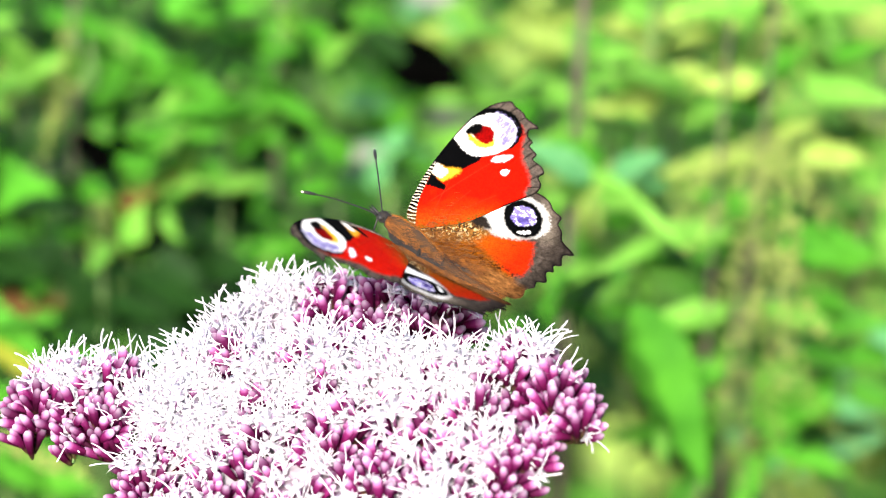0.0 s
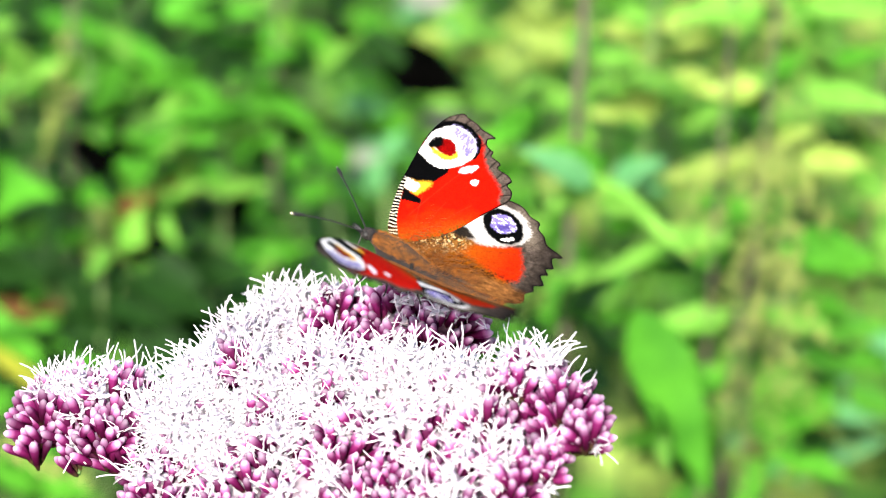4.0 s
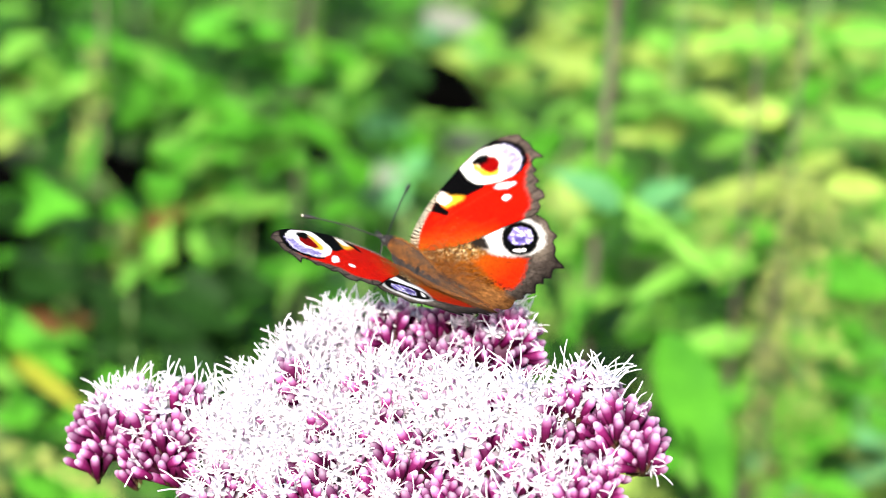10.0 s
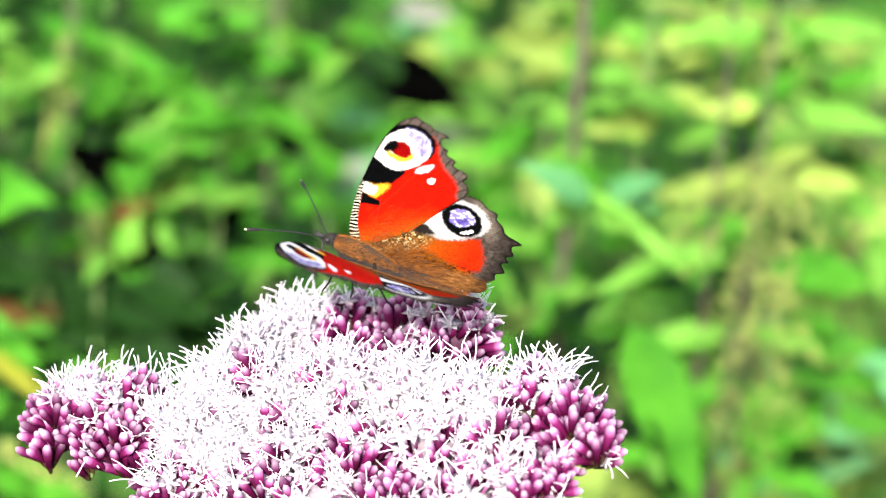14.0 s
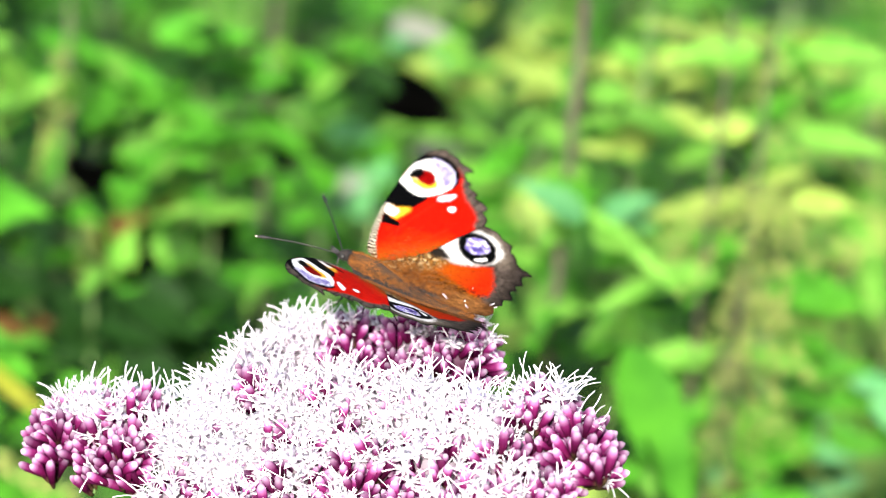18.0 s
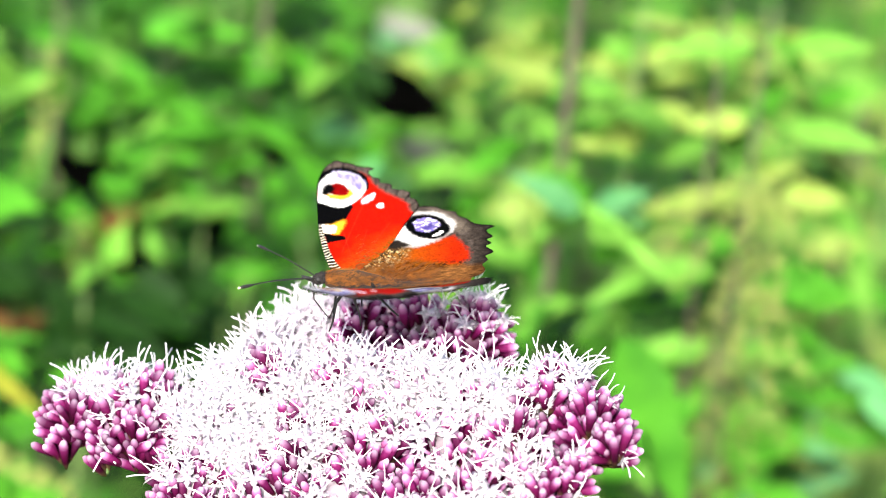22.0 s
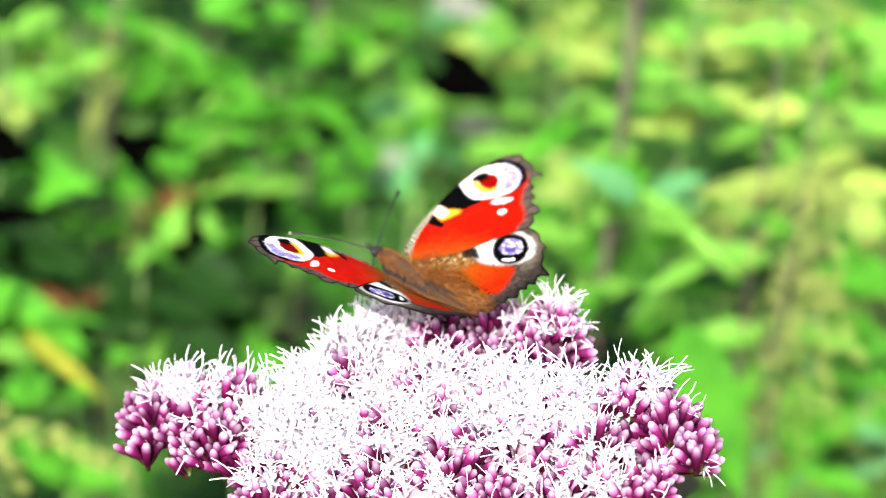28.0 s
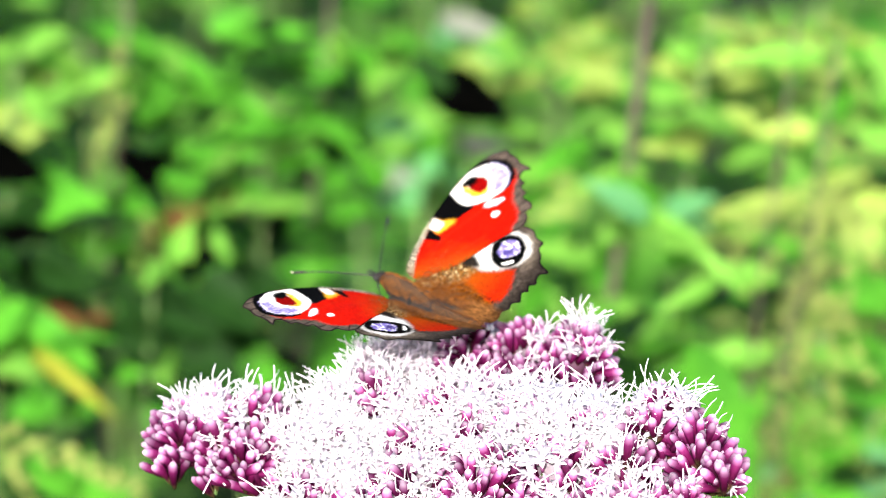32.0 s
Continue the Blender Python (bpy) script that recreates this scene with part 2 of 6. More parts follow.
# ---- wild plants behind the flower ----
def leaf_mesh(name, material, length, width, bend=0.25, teeth=9, fold=0.18):
    """A serrated, folded leaf blade along +x with its base at the origin and z up."""
    verts, faces = [], []
    rows = 2 * teeth + 1
    for i in range(rows):
        s = i / (rows - 1)
        half = width / 2 * (math.sin(math.pi * s**0.62) ** 1.05 if 0 < s < 1 else 0.02)
        if i % 2 == 0:
            half *= 0.84
        drop = -bend * length * s * s
        for k in (-1, -0.5, 0, 0.5, 1):
            lift = fold * half * abs(k) + 0.02 * width * math.sin(s * 24) * abs(k)
            verts.append((length * s * (1 - 0.15 * bend * s) + 0.03 * length * abs(k) * (0.4 - s), half * k, drop + lift))
    for i in range(rows - 1):
        for k in range(4):
            a = i * 5 + k
            faces.append((a, a + 1, a + 6, a + 5))
    top = len(verts)
    verts += [(x, y, z - 0.0006) for x, y, z in verts]
    faces += [tuple(i + top for i in reversed(f)) for f in faces]
    return mesh_of(name, verts, faces, material)


BLADES = {}


def blade(tone, length, width, bend):
    """Shared leaf meshes, by tone and rounded size."""
    key = (tone, round(length, 2), round(width, 2), round(bend, 1))
    if key not in BLADES:
        BLADES[key] = leaf_mesh("leaf", LEAVES[tone], max(key[1], 0.012), max(key[2], 0.006), key[3])
    return BLADES[key]


def plant(label, foot, top, material=STEM_GREEN, thick=0.003):
    """An empty at the foot with a leaning stem up to top."""
    thing = tagged(new("wild_plant"), label, "wild plant", "wild plants behind the flower")
    thing.location = foot
    rise = Vector(top) - Vector(foot)
    sway = 0.012
    points = [rise * s + Vector((sway * math.sin(6 * s), sway * math.cos(5 * s) - sway, 0)) for s in [k / 9 for k in range(10)]]
    v, f = tube(points, [thick * (1.25 - 0.8 * k / 9) for k in range(10)], 7)
    part_of("stem", mesh_of("stem", v, f, material), thing)
    return thing


def hung_leaf(thing, base, tip, width, tone, bend=0.15, face=(0.0, -0.55, 0.83)):
    """A leaf from base to tip, its upper side towards face, with a stalk back to the plant's stem."""
    base, tip = Vector(base), Vector(tip)
    if width < 0.0065 and (tip - base).length < 0.018 and tone not in ("gold", "brown", "black"):
        # young leaves are long and narrow, and turn every way
        swing = 9.0 * noise.noise(base * 900)
        tip, width = base + (tip - base) * 1.7, width * 1.35
        face = Vector(face) + Vector((math.sin(swing), 0, math.cos(swing))) * 0.7
    along = (tip - base).normalized()
    side = Vector(face).cross(along).normalized()
    up = along.cross(side)
    m = Matrix((along, side, up)).transposed().to_4x4()
    m.translation = base - thing.location
    ob = part_of("leaf", blade(tone, (tip - base).length, width, bend), thing, m)
    return ob


def seed_strand(thing, top, low, fat):
    """A drooping string of small seed clumps from top to low."""
    pick = random.Random(int(top.x * 9999) + int(low.x * 7777))
    pieces = []
    span = low - top
    for k in range(34):
        s = k / 33
        at = top + span * s + Vector((0, 0, 0.18 * span.length * s * (1 - s)))
        at += Vector([pick.gauss(0, fat * 0.45) for _ in range(3)])
        way = Vector([pick.uniform(-1, 1) for _ in range(3)]).normalized() * fat * pick.uniform(0.3, 0.6)
        pieces.append(tube([at - way, at, at + way], [fat * 0.12, fat * 0.3, fat * 0.1], 5))
    v, f = joined(pieces)
    part_of("seed_strand", mesh_of("seed_strand", [p - thing.location for p in v], f, CATKIN), thing, label="drooping yellow-green seed strand")


# base and tip of each leaf in mm, its width in mm and its tone
def near_plants():
    thing = plant('leafy green plant with a yellowing leaf low down', (-0.137, 0.292, 0), (-0.133, 0.320, 0.915), STEM_GREEN, 0.0013)
    for base, tip, width, tone in (
        ((-143, 316, 883), (-121, 312, 900), 11, 'yellow'),
        ((-155, 334, 898), (-133, 329, 912), 11, 'bright'),
        ((-131, 341, 890), (-109, 335, 903), 9, 'bright'),
        ((-151, 328, 885), (-134, 322, 897), 8, 'yellow'),
        ((-139, 348, 905), (-122, 341, 915), 8, 'bright'),
        ((-135, 309, 869), (-111, 300, 874), 16, 'mid'),
        ((-143, 339, 861), (-122, 333, 873), 11, 'mid'),
        ((-143, 299, 846), (-107, 290, 853), 17, 'dark'),
        ((-147, 274, 841), (-129, 268, 852), 12, 'bright'),
        ((-132, 273, 839), (-104, 255, 827), 4, 'gold'),
    ):
        hung_leaf(thing, Vector(base) / 1000, Vector(tip) / 1000, width / 1000, tone)
    for base, tip, width, tone in (
        ((-140, 262, 839), (-119, 250, 838), 12, 'bright'),
        ((-120, 277, 825), (-94, 269, 833), 14, 'mid'),
        ((-129, 295, 839), (-116, 284, 840), 6, 'brown'),
        ((-136, 273, 815), (-109, 264, 822), 14, 'mid'),
        ((-131, 284, 792), (-98, 269, 786), 16, 'mid'),
        ((-151, 293, 858), (-132, 285, 865), 7, 'dark'),
        # black leaves added here as the shade between the plants
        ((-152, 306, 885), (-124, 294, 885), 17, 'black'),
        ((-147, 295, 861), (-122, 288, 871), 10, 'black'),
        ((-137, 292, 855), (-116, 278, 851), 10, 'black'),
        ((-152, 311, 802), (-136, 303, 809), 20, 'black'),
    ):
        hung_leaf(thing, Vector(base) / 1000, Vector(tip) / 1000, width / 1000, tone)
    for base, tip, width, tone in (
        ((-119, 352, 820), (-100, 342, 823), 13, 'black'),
        ((-150, 355, 884), (-134, 347, 891), 6, 'bright'),
        ((-143, 343, 890), (-142, 330, 887), 5, 'bright'),
        ((-131, 312, 895), (-122, 305, 905), 5, 'bright'),
        ((-131, 305, 899), (-124, 295, 903), 2, 'bright'),
        ((-161, 386, 891), (-159, 375, 890), 3, 'mid'),
        ((-137, 365, 885), (-131, 352, 883), 5, 'mid'),
        ((-134, 360, 902), (-124, 351, 907), 4, 'bright'),
        ((-150, 376, 887), (-150, 364, 886), 3, 'bright'),
        ((-113, 383, 874), (-122, 375, 880), 3, 'mid'),
    ):
        hung_leaf(thing, Vector(base) / 1000, Vector(tip) / 1000, width / 1000, tone)
    for base, tip, width, tone in (
        ((-109, 337, 895), (-102, 330, 905), 5, 'bright'),
        ((-120, 338, 896), (-123, 332, 907), 5, 'bright'),
        ((-111, 368, 882), (-118, 359, 886), 2, 'mid'),
        ((-139, 350, 892), (-132, 337, 888), 5, 'bright'),
        ((-142, 376, 880), (-130, 368, 887), 3, 'yellow'),
        ((-139, 356, 889), (-132, 348, 896), 2, 'yellow'),
        ((-154, 310, 892), (-146, 301, 897), 1, 'bright'),
        ((-128, 337, 924), (-129, 331, 935), 5, 'mid'),
        ((-128, 356, 900), (-131, 345, 901), 2, 'mid'),
        ((-133, 390, 904), (-140, 382, 908), 2, 'bright'),
    ):
        hung_leaf(thing, Vector(base) / 1000, Vector(tip) / 1000, width / 1000, tone)
    for base, tip, width, tone in (
        ((-135, 322, 915), (-146, 312, 917), 3, 'bright'),
        ((-121, 290, 871), (-108, 281, 878), 4, 'dark'),
        ((-123, 331, 861), (-123, 318, 857), 3, 'dark'),
        ((-139, 355, 850), (-132, 344, 850), 2, 'mid'),
        ((-130, 300, 871), (-136, 290, 873), 3, 'dark'),
        ((-149, 355, 869), (-158, 346, 874), 3, 'mid'),
        ((-148, 349, 855), (-141, 339, 857), 2, 'mid'),
        ((-132, 369, 860), (-135, 357, 858), 4, 'dark'),
        ((-136, 385, 857), (-145, 376, 861), 3, 'dark'),
        ((-138, 289, 841), (-148, 279, 845), 3, 'mid'),
    ):
        hung_leaf(thing, Vector(base) / 1000, Vector(tip) / 1000, width / 1000, tone)
    for base, tip, width, tone in (
        ((-137, 285, 850), (-146, 273, 848), 3, 'mid'),
        ((-116, 291, 862), (-109, 284, 872), 4, 'mid'),
        ((-130, 289, 855), (-119, 278, 857), 5, 'dark'),
        ((-142, 275, 839), (-133, 264, 840), 2, 'mid'),
        ((-154, 295, 826), (-147, 285, 828), 2, 'mid'),
        ((-137, 315, 819), (-139, 308, 826), 2, 'mid'),
        ((-145, 312, 817), (-149, 302, 818), 3, 'bright'),
        ((-128, 292, 818), (-131, 279, 816), 3, 'mid'),
        ((-130, 304, 812), (-118, 294, 814), 3, 'mid'),
        ((-139, 247, 853), (-144, 237, 855), 3, 'bright'),
    ):
        hung_leaf(thing, Vector(base) / 1000, Vector(tip) / 1000, width / 1000, tone)
    for base, tip, width, tone in (
        ((-123, 240, 843), (-121, 229, 843), 2, 'mid'),
        ((-122, 249, 852), (-111, 241, 858), 3, 'mid'),
        ((-115, 281, 816), (-107, 272, 822), 2, 'dark'),
        ((-111, 283, 818), (-106, 277, 829), 4, 'mid'),
        ((-97, 300, 810), (-99, 293, 820), 3, 'dark'),
        ((-99, 277, 822), (-86, 267, 823), 4, 'dark'),
        ((-122, 318, 837), (-109, 309, 843), 4, 'dark'),
        ((-115, 328, 815), (-100, 319, 819), 5, 'brown'),
        ((-117, 305, 839), (-113, 297, 847), 3, 'brown'),
        ((-119, 301, 834), (-106, 291, 839), 4, 'brown'),
    ):
        hung_leaf(thing, Vector(base) / 1000, Vector(tip) / 1000, width / 1000, tone)
    for base, tip, width, tone in (
        ((-139, 304, 811), (-130, 296, 816), 2, 'mid'),
        ((-133, 318, 797), (-137, 312, 807), 3, 'mid'),
        ((-118, 290, 796), (-123, 279, 796), 5, 'dark'),
        ((-136, 297, 811), (-126, 291, 821), 4, 'bright'),
        ((-117, 299, 789), (-118, 288, 789), 2, 'bright'),
        ((-112, 263, 805), (-115, 256, 814), 3, 'dark'),
        ((-111, 288, 775), (-115, 276, 773), 5, 'bright'),
        ((-126, 310, 767), (-140, 301, 772), 6, 'dark'),
        ((-146, 271, 870), (-148, 260, 869), 3, 'mid'),
        ((-131, 269, 863), (-133, 261, 871), 2, 'mid'),
    ):
        hung_leaf(thing, Vector(base) / 1000, Vector(tip) / 1000, width / 1000, tone)
    for base, tip, width, tone in (
        ((-145, 300, 861), (-138, 289, 860), 4, 'black'),
        ((-151, 325, 854), (-139, 317, 861), 3, 'dark'),
        ((-126, 302, 874), (-135, 291, 873), 4, 'dark'),
        ((-130, 298, 865), (-125, 287, 866), 2, 'black'),
        ((-125, 336, 832), (-116, 327, 837), 3, 'dark'),
        ((-136, 290, 820), (-141, 284, 830), 5, 'dark'),
        ((-98, 393, 802), (-106, 388, 814), 4, 'black'),
    ):
        hung_leaf(thing, Vector(base) / 1000, Vector(tip) / 1000, width / 1000, tone)
    for top, low, fat in (
        ((-131, 217, 837), (-91, 202, 830), 4.2),
        ((-131, 215, 834), (-121, 200, 825), 2.9),
    ):
        seed_strand(thing, Vector(top) / 1000, Vector(low) / 1000, fat / 1000)
    thing = plant('tall green plant with a dark stem and pointed leaves', (-0.096, 0.318, 0), (-0.102, 0.357, 0.925), STEM_BROWN, 0.0016)
    for base, tip, width, tone in (
        ((-97, 357, 902), (-74, 343, 897), 11, 'mid'),
        ((-85, 352, 893), (-56, 338, 889), 9, 'mid'),
        ((-86, 333, 875), (-62, 324, 882), 6, 'mid'),
        ((-95, 339, 865), (-64, 329, 868), 14, 'mid'),
        ((-77, 341, 869), (-69, 325, 860), 11, 'yellow'),
        ((-92, 313, 857), (-81, 308, 869), 9, 'brown'),
        ((-103, 348, 882), (-90, 343, 896), 9, 'mid'),
        ((-106, 336, 858), (-89, 325, 859), 13, 'mid'),
        ((-87, 300, 851), (-82, 298, 872), 5, 'bright'),
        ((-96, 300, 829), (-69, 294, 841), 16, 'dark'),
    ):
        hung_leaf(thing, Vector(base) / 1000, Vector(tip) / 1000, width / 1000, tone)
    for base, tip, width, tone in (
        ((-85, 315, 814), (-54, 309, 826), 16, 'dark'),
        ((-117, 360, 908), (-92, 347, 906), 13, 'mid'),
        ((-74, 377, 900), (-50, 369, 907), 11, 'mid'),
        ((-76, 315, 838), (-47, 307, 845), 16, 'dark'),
        ((-114, 340, 842), (-95, 328, 840), 11, 'mid'),
        # black leaves: shaded gaps put in as dark shapes
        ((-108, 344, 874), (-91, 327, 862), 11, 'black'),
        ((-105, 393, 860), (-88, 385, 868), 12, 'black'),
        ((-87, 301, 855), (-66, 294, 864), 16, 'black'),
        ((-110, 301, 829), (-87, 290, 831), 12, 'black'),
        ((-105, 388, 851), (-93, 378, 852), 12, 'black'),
    ):
        hung_leaf(thing, Vector(base) / 1000, Vector(tip) / 1000, width / 1000, tone)
    for base, tip, width, tone in (
        ((-85, 396, 870), (-71, 385, 870), 8, 'dark'),
        ((-50, 388, 853), (-38, 382, 865), 10, 'dark'),
        ((-96, 360, 904), (-90, 347, 901), 4, 'bright'),
        ((-76, 378, 879), (-83, 366, 876), 4, 'dark'),
        ((-73, 364, 889), (-64, 357, 898), 6, 'dark'),
        ((-91, 360, 896), (-80, 349, 897), 3, 'dark'),
        ((-76, 349, 892), (-69, 341, 898), 3, 'mid'),
        ((-59, 337, 888), (-51, 329, 895), 3, 'dark'),
        ((-76, 336, 891), (-86, 324, 890), 3, 'dark'),
        ((-62, 342, 896), (-51, 333, 901), 2, 'dark'),
    ):
        hung_leaf(thing, Vector(base) / 1000, Vector(tip) / 1000, width / 1000, tone)
    for base, tip, width, tone in (
        ((-83, 352, 865), (-82, 341, 864), 3, 'dark'),
        ((-83, 319, 892), (-75, 312, 901), 3, 'dark'),
        ((-78, 320, 876), (-72, 313, 885), 4, 'bright'),
        ((-75, 345, 862), (-74, 338, 870), 2, 'mid'),
        ((-66, 336, 858), (-54, 327, 863), 3, 'bright'),
        ((-80, 316, 872), (-72, 308, 880), 2, 'dark'),
        ((-92, 317, 883), (-89, 309, 891), 2, 'dark'),
        ((-84, 326, 862), (-73, 317, 867), 3, 'bright'),
        ((-85, 350, 856), (-94, 342, 862), 2, 'yellow'),
        ((-79, 346, 858), (-76, 338, 865), 2, 'bright'),
    ):
        hung_leaf(thing, Vector(base) / 1000, Vector(tip) / 1000, width / 1000, tone)
    for base, tip, width, tone in (
        ((-86, 359, 859), (-80, 348, 861), 2, 'yellow'),
        ((-75, 318, 860), (-81, 311, 868), 3, 'bright'),
        ((-83, 315, 868), (-79, 308, 875), 2, 'dark'),
        ((-92, 324, 861), (-87, 313, 863), 2, 'brown'),
        ((-71, 292, 878), (-70, 285, 886), 3, 'brown'),
        ((-97, 341, 847), (-93, 329, 845), 4, 'brown'),
        ((-112, 364, 875), (-123, 354, 877), 5, 'dark'),
        ((-111, 378, 873), (-108, 367, 873), 2, 'dark'),
        ((-89, 382, 872), (-91, 375, 879), 3, 'dark'),
        ((-87, 371, 878), (-88, 358, 875), 4, 'bright'),
    ):
        hung_leaf(thing, Vector(base) / 1000, Vector(tip) / 1000, width / 1000, tone)
    for base, tip, width, tone in (
        ((-86, 322, 859), (-88, 312, 860), 2, 'mid'),
        ((-101, 339, 854), (-110, 331, 859), 4, 'dark'),
        ((-87, 339, 846), (-83, 328, 847), 3, 'bright'),
        ((-98, 333, 864), (-94, 322, 864), 3, 'dark'),
        ((-76, 328, 855), (-82, 320, 861), 3, 'mid'),
        ((-75, 292, 869), (-72, 281, 869), 2, 'bright'),
        ((-90, 279, 865), (-92, 268, 865), 2, 'bright'),
        ((-92, 320, 850), (-94, 313, 860), 3, 'mid'),
        ((-81, 305, 821), (-71, 296, 824), 3, 'dark'),
        ((-80, 286, 832), (-78, 274, 830), 5, 'dark'),
    ):
        hung_leaf(thing, Vector(base) / 1000, Vector(tip) / 1000, width / 1000, tone)
    for base, tip, width, tone in (
        ((-82, 319, 819), (-72, 313, 829), 4, 'dark'),
        ((-88, 280, 833), (-88, 268, 832), 4, 'bright'),
        ((-57, 330, 817), (-65, 319, 817), 3, 'dark'),
        ((-57, 319, 813), (-45, 308, 814), 3, 'black'),
        ((-74, 333, 813), (-75, 322, 813), 4, 'dark'),
        ((-79, 341, 817), (-80, 335, 829), 4, 'dark'),
        ((-120, 382, 905), (-119, 371, 904), 2, 'mid'),
        ((-116, 364, 898), (-120, 357, 907), 2, 'dark'),
        ((-111, 372, 890), (-119, 360, 887), 5, 'mid'),
        ((-93, 371, 907), (-90, 363, 915), 3, 'dark'),
    ):
        hung_leaf(thing, Vector(base) / 1000, Vector(tip) / 1000, width / 1000, tone)
    for base, tip, width, tone in (
        ((-68, 411, 881), (-52, 401, 883), 3, 'mid'),
        ((-58, 362, 909), (-65, 353, 913), 2, 'dark'),
        ((-47, 348, 906), (-53, 339, 911), 2, 'dark'),
        ((-61, 414, 878), (-46, 405, 883), 4, 'mid'),
        ((-75, 341, 834), (-81, 333, 840), 2, 'dark'),
        ((-59, 322, 843), (-55, 314, 851), 2, 'dark'),
        ((-73, 324, 830), (-64, 312, 828), 3, 'dark'),
        ((-49, 321, 830), (-58, 311, 832), 4, 'dark'),
        ((-117, 360, 835), (-107, 354, 846), 4, 'dark'),
        ((-109, 368, 826), (-108, 356, 824), 4, 'dark'),
    ):
        hung_leaf(thing, Vector(base) / 1000, Vector(tip) / 1000, width / 1000, tone)
    for base, tip, width, tone in (
        ((-118, 334, 843), (-124, 327, 851), 4, 'bright'),
        ((-104, 344, 834), (-89, 336, 840), 5, 'dark'),
        ((-95, 378, 843), (-104, 369, 847), 3, 'dark'),
        ((-104, 389, 867), (-107, 377, 865), 4, 'dark'),
        ((-77, 334, 852), (-83, 326, 858), 3, 'black'),
        ((-99, 298, 831), (-110, 287, 831), 4, 'dark'),
        ((-101, 426, 830), (-91, 419, 841), 6, 'black'),
        ((-70, 402, 854), (-75, 395, 862), 4, 'mid'),
        ((-75, 388, 870), (-78, 377, 870), 2, 'mid'),
        ((-68, 383, 871), (-73, 375, 879), 2, 'black'),
    ):
        hung_leaf(thing, Vector(base) / 1000, Vector(tip) / 1000, width / 1000, tone)
    for base, tip, width, tone in (
        ((-77, 430, 856), (-91, 421, 859), 5, 'black'),
        ((-42, 393, 867), (-37, 381, 864), 4, 'black'),
        ((-41, 387, 866), (-54, 376, 865), 6, 'dark'),
        ((-37, 377, 861), (-42, 365, 859), 4, 'black'),
        ((-42, 405, 846), (-32, 399, 856), 6, 'black'),
    ):
        hung_leaf(thing, Vector(base) / 1000, Vector(tip) / 1000, width / 1000, tone)
    for top, low, fat in (
        ((-106, 340, 912), (-113, 313, 879), 2.5),
        ((-105, 331, 895), (-111, 315, 884), 2.1),
        ((-98, 316, 863), (-99, 298, 848), 1.3),
        ((-97, 316, 863), (-92, 299, 850), 1.3),
        ((-88, 314, 858), (-80, 298, 848), 1.3),
    ):
        seed_strand(thing, Vector(top) / 1000, Vector(low) / 1000, fat / 1000)
    thing = plant('tall plant with a thin dark stem', (-0.033, 0.336, 0), (-0.038, 0.375, 0.921), STEM_BROWN, 0.0018)
    for base, tip, width, tone in (
        ((-50, 375, 897), (-24, 362, 893), 13, 'mid'),
        ((-31, 351, 893), (-17, 346, 907), 11, 'bright'),
        ((-43, 365, 853), (-23, 359, 864), 13, 'mid'),
        ((-57, 381, 839), (-37, 360, 818), 15, 'mid'),
        ((-59, 343, 828), (-33, 337, 839), 13, 'mid'),
        ((-39, 361, 844), (-22, 354, 852), 11, 'mid'),
        ((-53, 364, 873), (-41, 349, 864), 9, 'mid'),
        ((-65, 382, 886), (-49, 367, 880), 11, 'dark'),
        ((-63, 349, 839), (-48, 345, 856), 11, 'black'),
        ((17, 397, 828), (32, 390, 838), 14, 'black'),
    ):
        hung_leaf(thing, Vector(base) / 1000, Vector(tip) / 1000, width / 1000, tone)
    for base, tip, width, tone in (
        ((-33, 376, 883), (-43, 367, 887), 3, 'dark'),
        ((-39, 354, 900), (-38, 348, 912), 6, 'bright'),
        ((-38, 375, 882), (-46, 367, 890), 5, 'bright'),
        ((-29, 352, 892), (-33, 346, 903), 5, 'dark'),
        ((-26, 356, 897), (-34, 349, 906), 5, 'mid'),
        ((-26, 374, 887), (-40, 366, 893), 6, 'mid'),
        ((-37, 350, 900), (-47, 339, 900), 3, 'mid'),
        ((-16, 351, 889), (-24, 341, 890), 3, 'bright'),
        ((-45, 354, 873), (-59, 344, 874), 3, 'bright'),
        ((-36, 402, 837), (-22, 393, 841), 5, 'mid'),
    ):
        hung_leaf(thing, Vector(base) / 1000, Vector(tip) / 1000, width / 1000, tone)
    for base, tip, width, tone in (
        ((-42, 396, 841), (-53, 388, 848), 3, 'dark'),
        ((-33, 379, 845), (-42, 371, 852), 2, 'dark'),
        ((-32, 366, 839), (-27, 359, 847), 2, 'dark'),
        ((-54, 380, 831), (-63, 370, 832), 4, 'mid'),
        ((-58, 413, 817), (-65, 401, 816), 4, 'dark'),
        ((-59, 396, 824), (-56, 390, 835), 5, 'mid'),
        ((-39, 320, 849), (-45, 313, 857), 3, 'mid'),
        ((-44, 330, 839), (-48, 318, 836), 3, 'bright'),
        ((-48, 376, 805), (-37, 369, 815), 3, 'dark'),
        ((-34, 355, 822), (-24, 347, 830), 3, 'mid'),
    ):
        hung_leaf(thing, Vector(base) / 1000, Vector(tip) / 1000, width / 1000, tone)
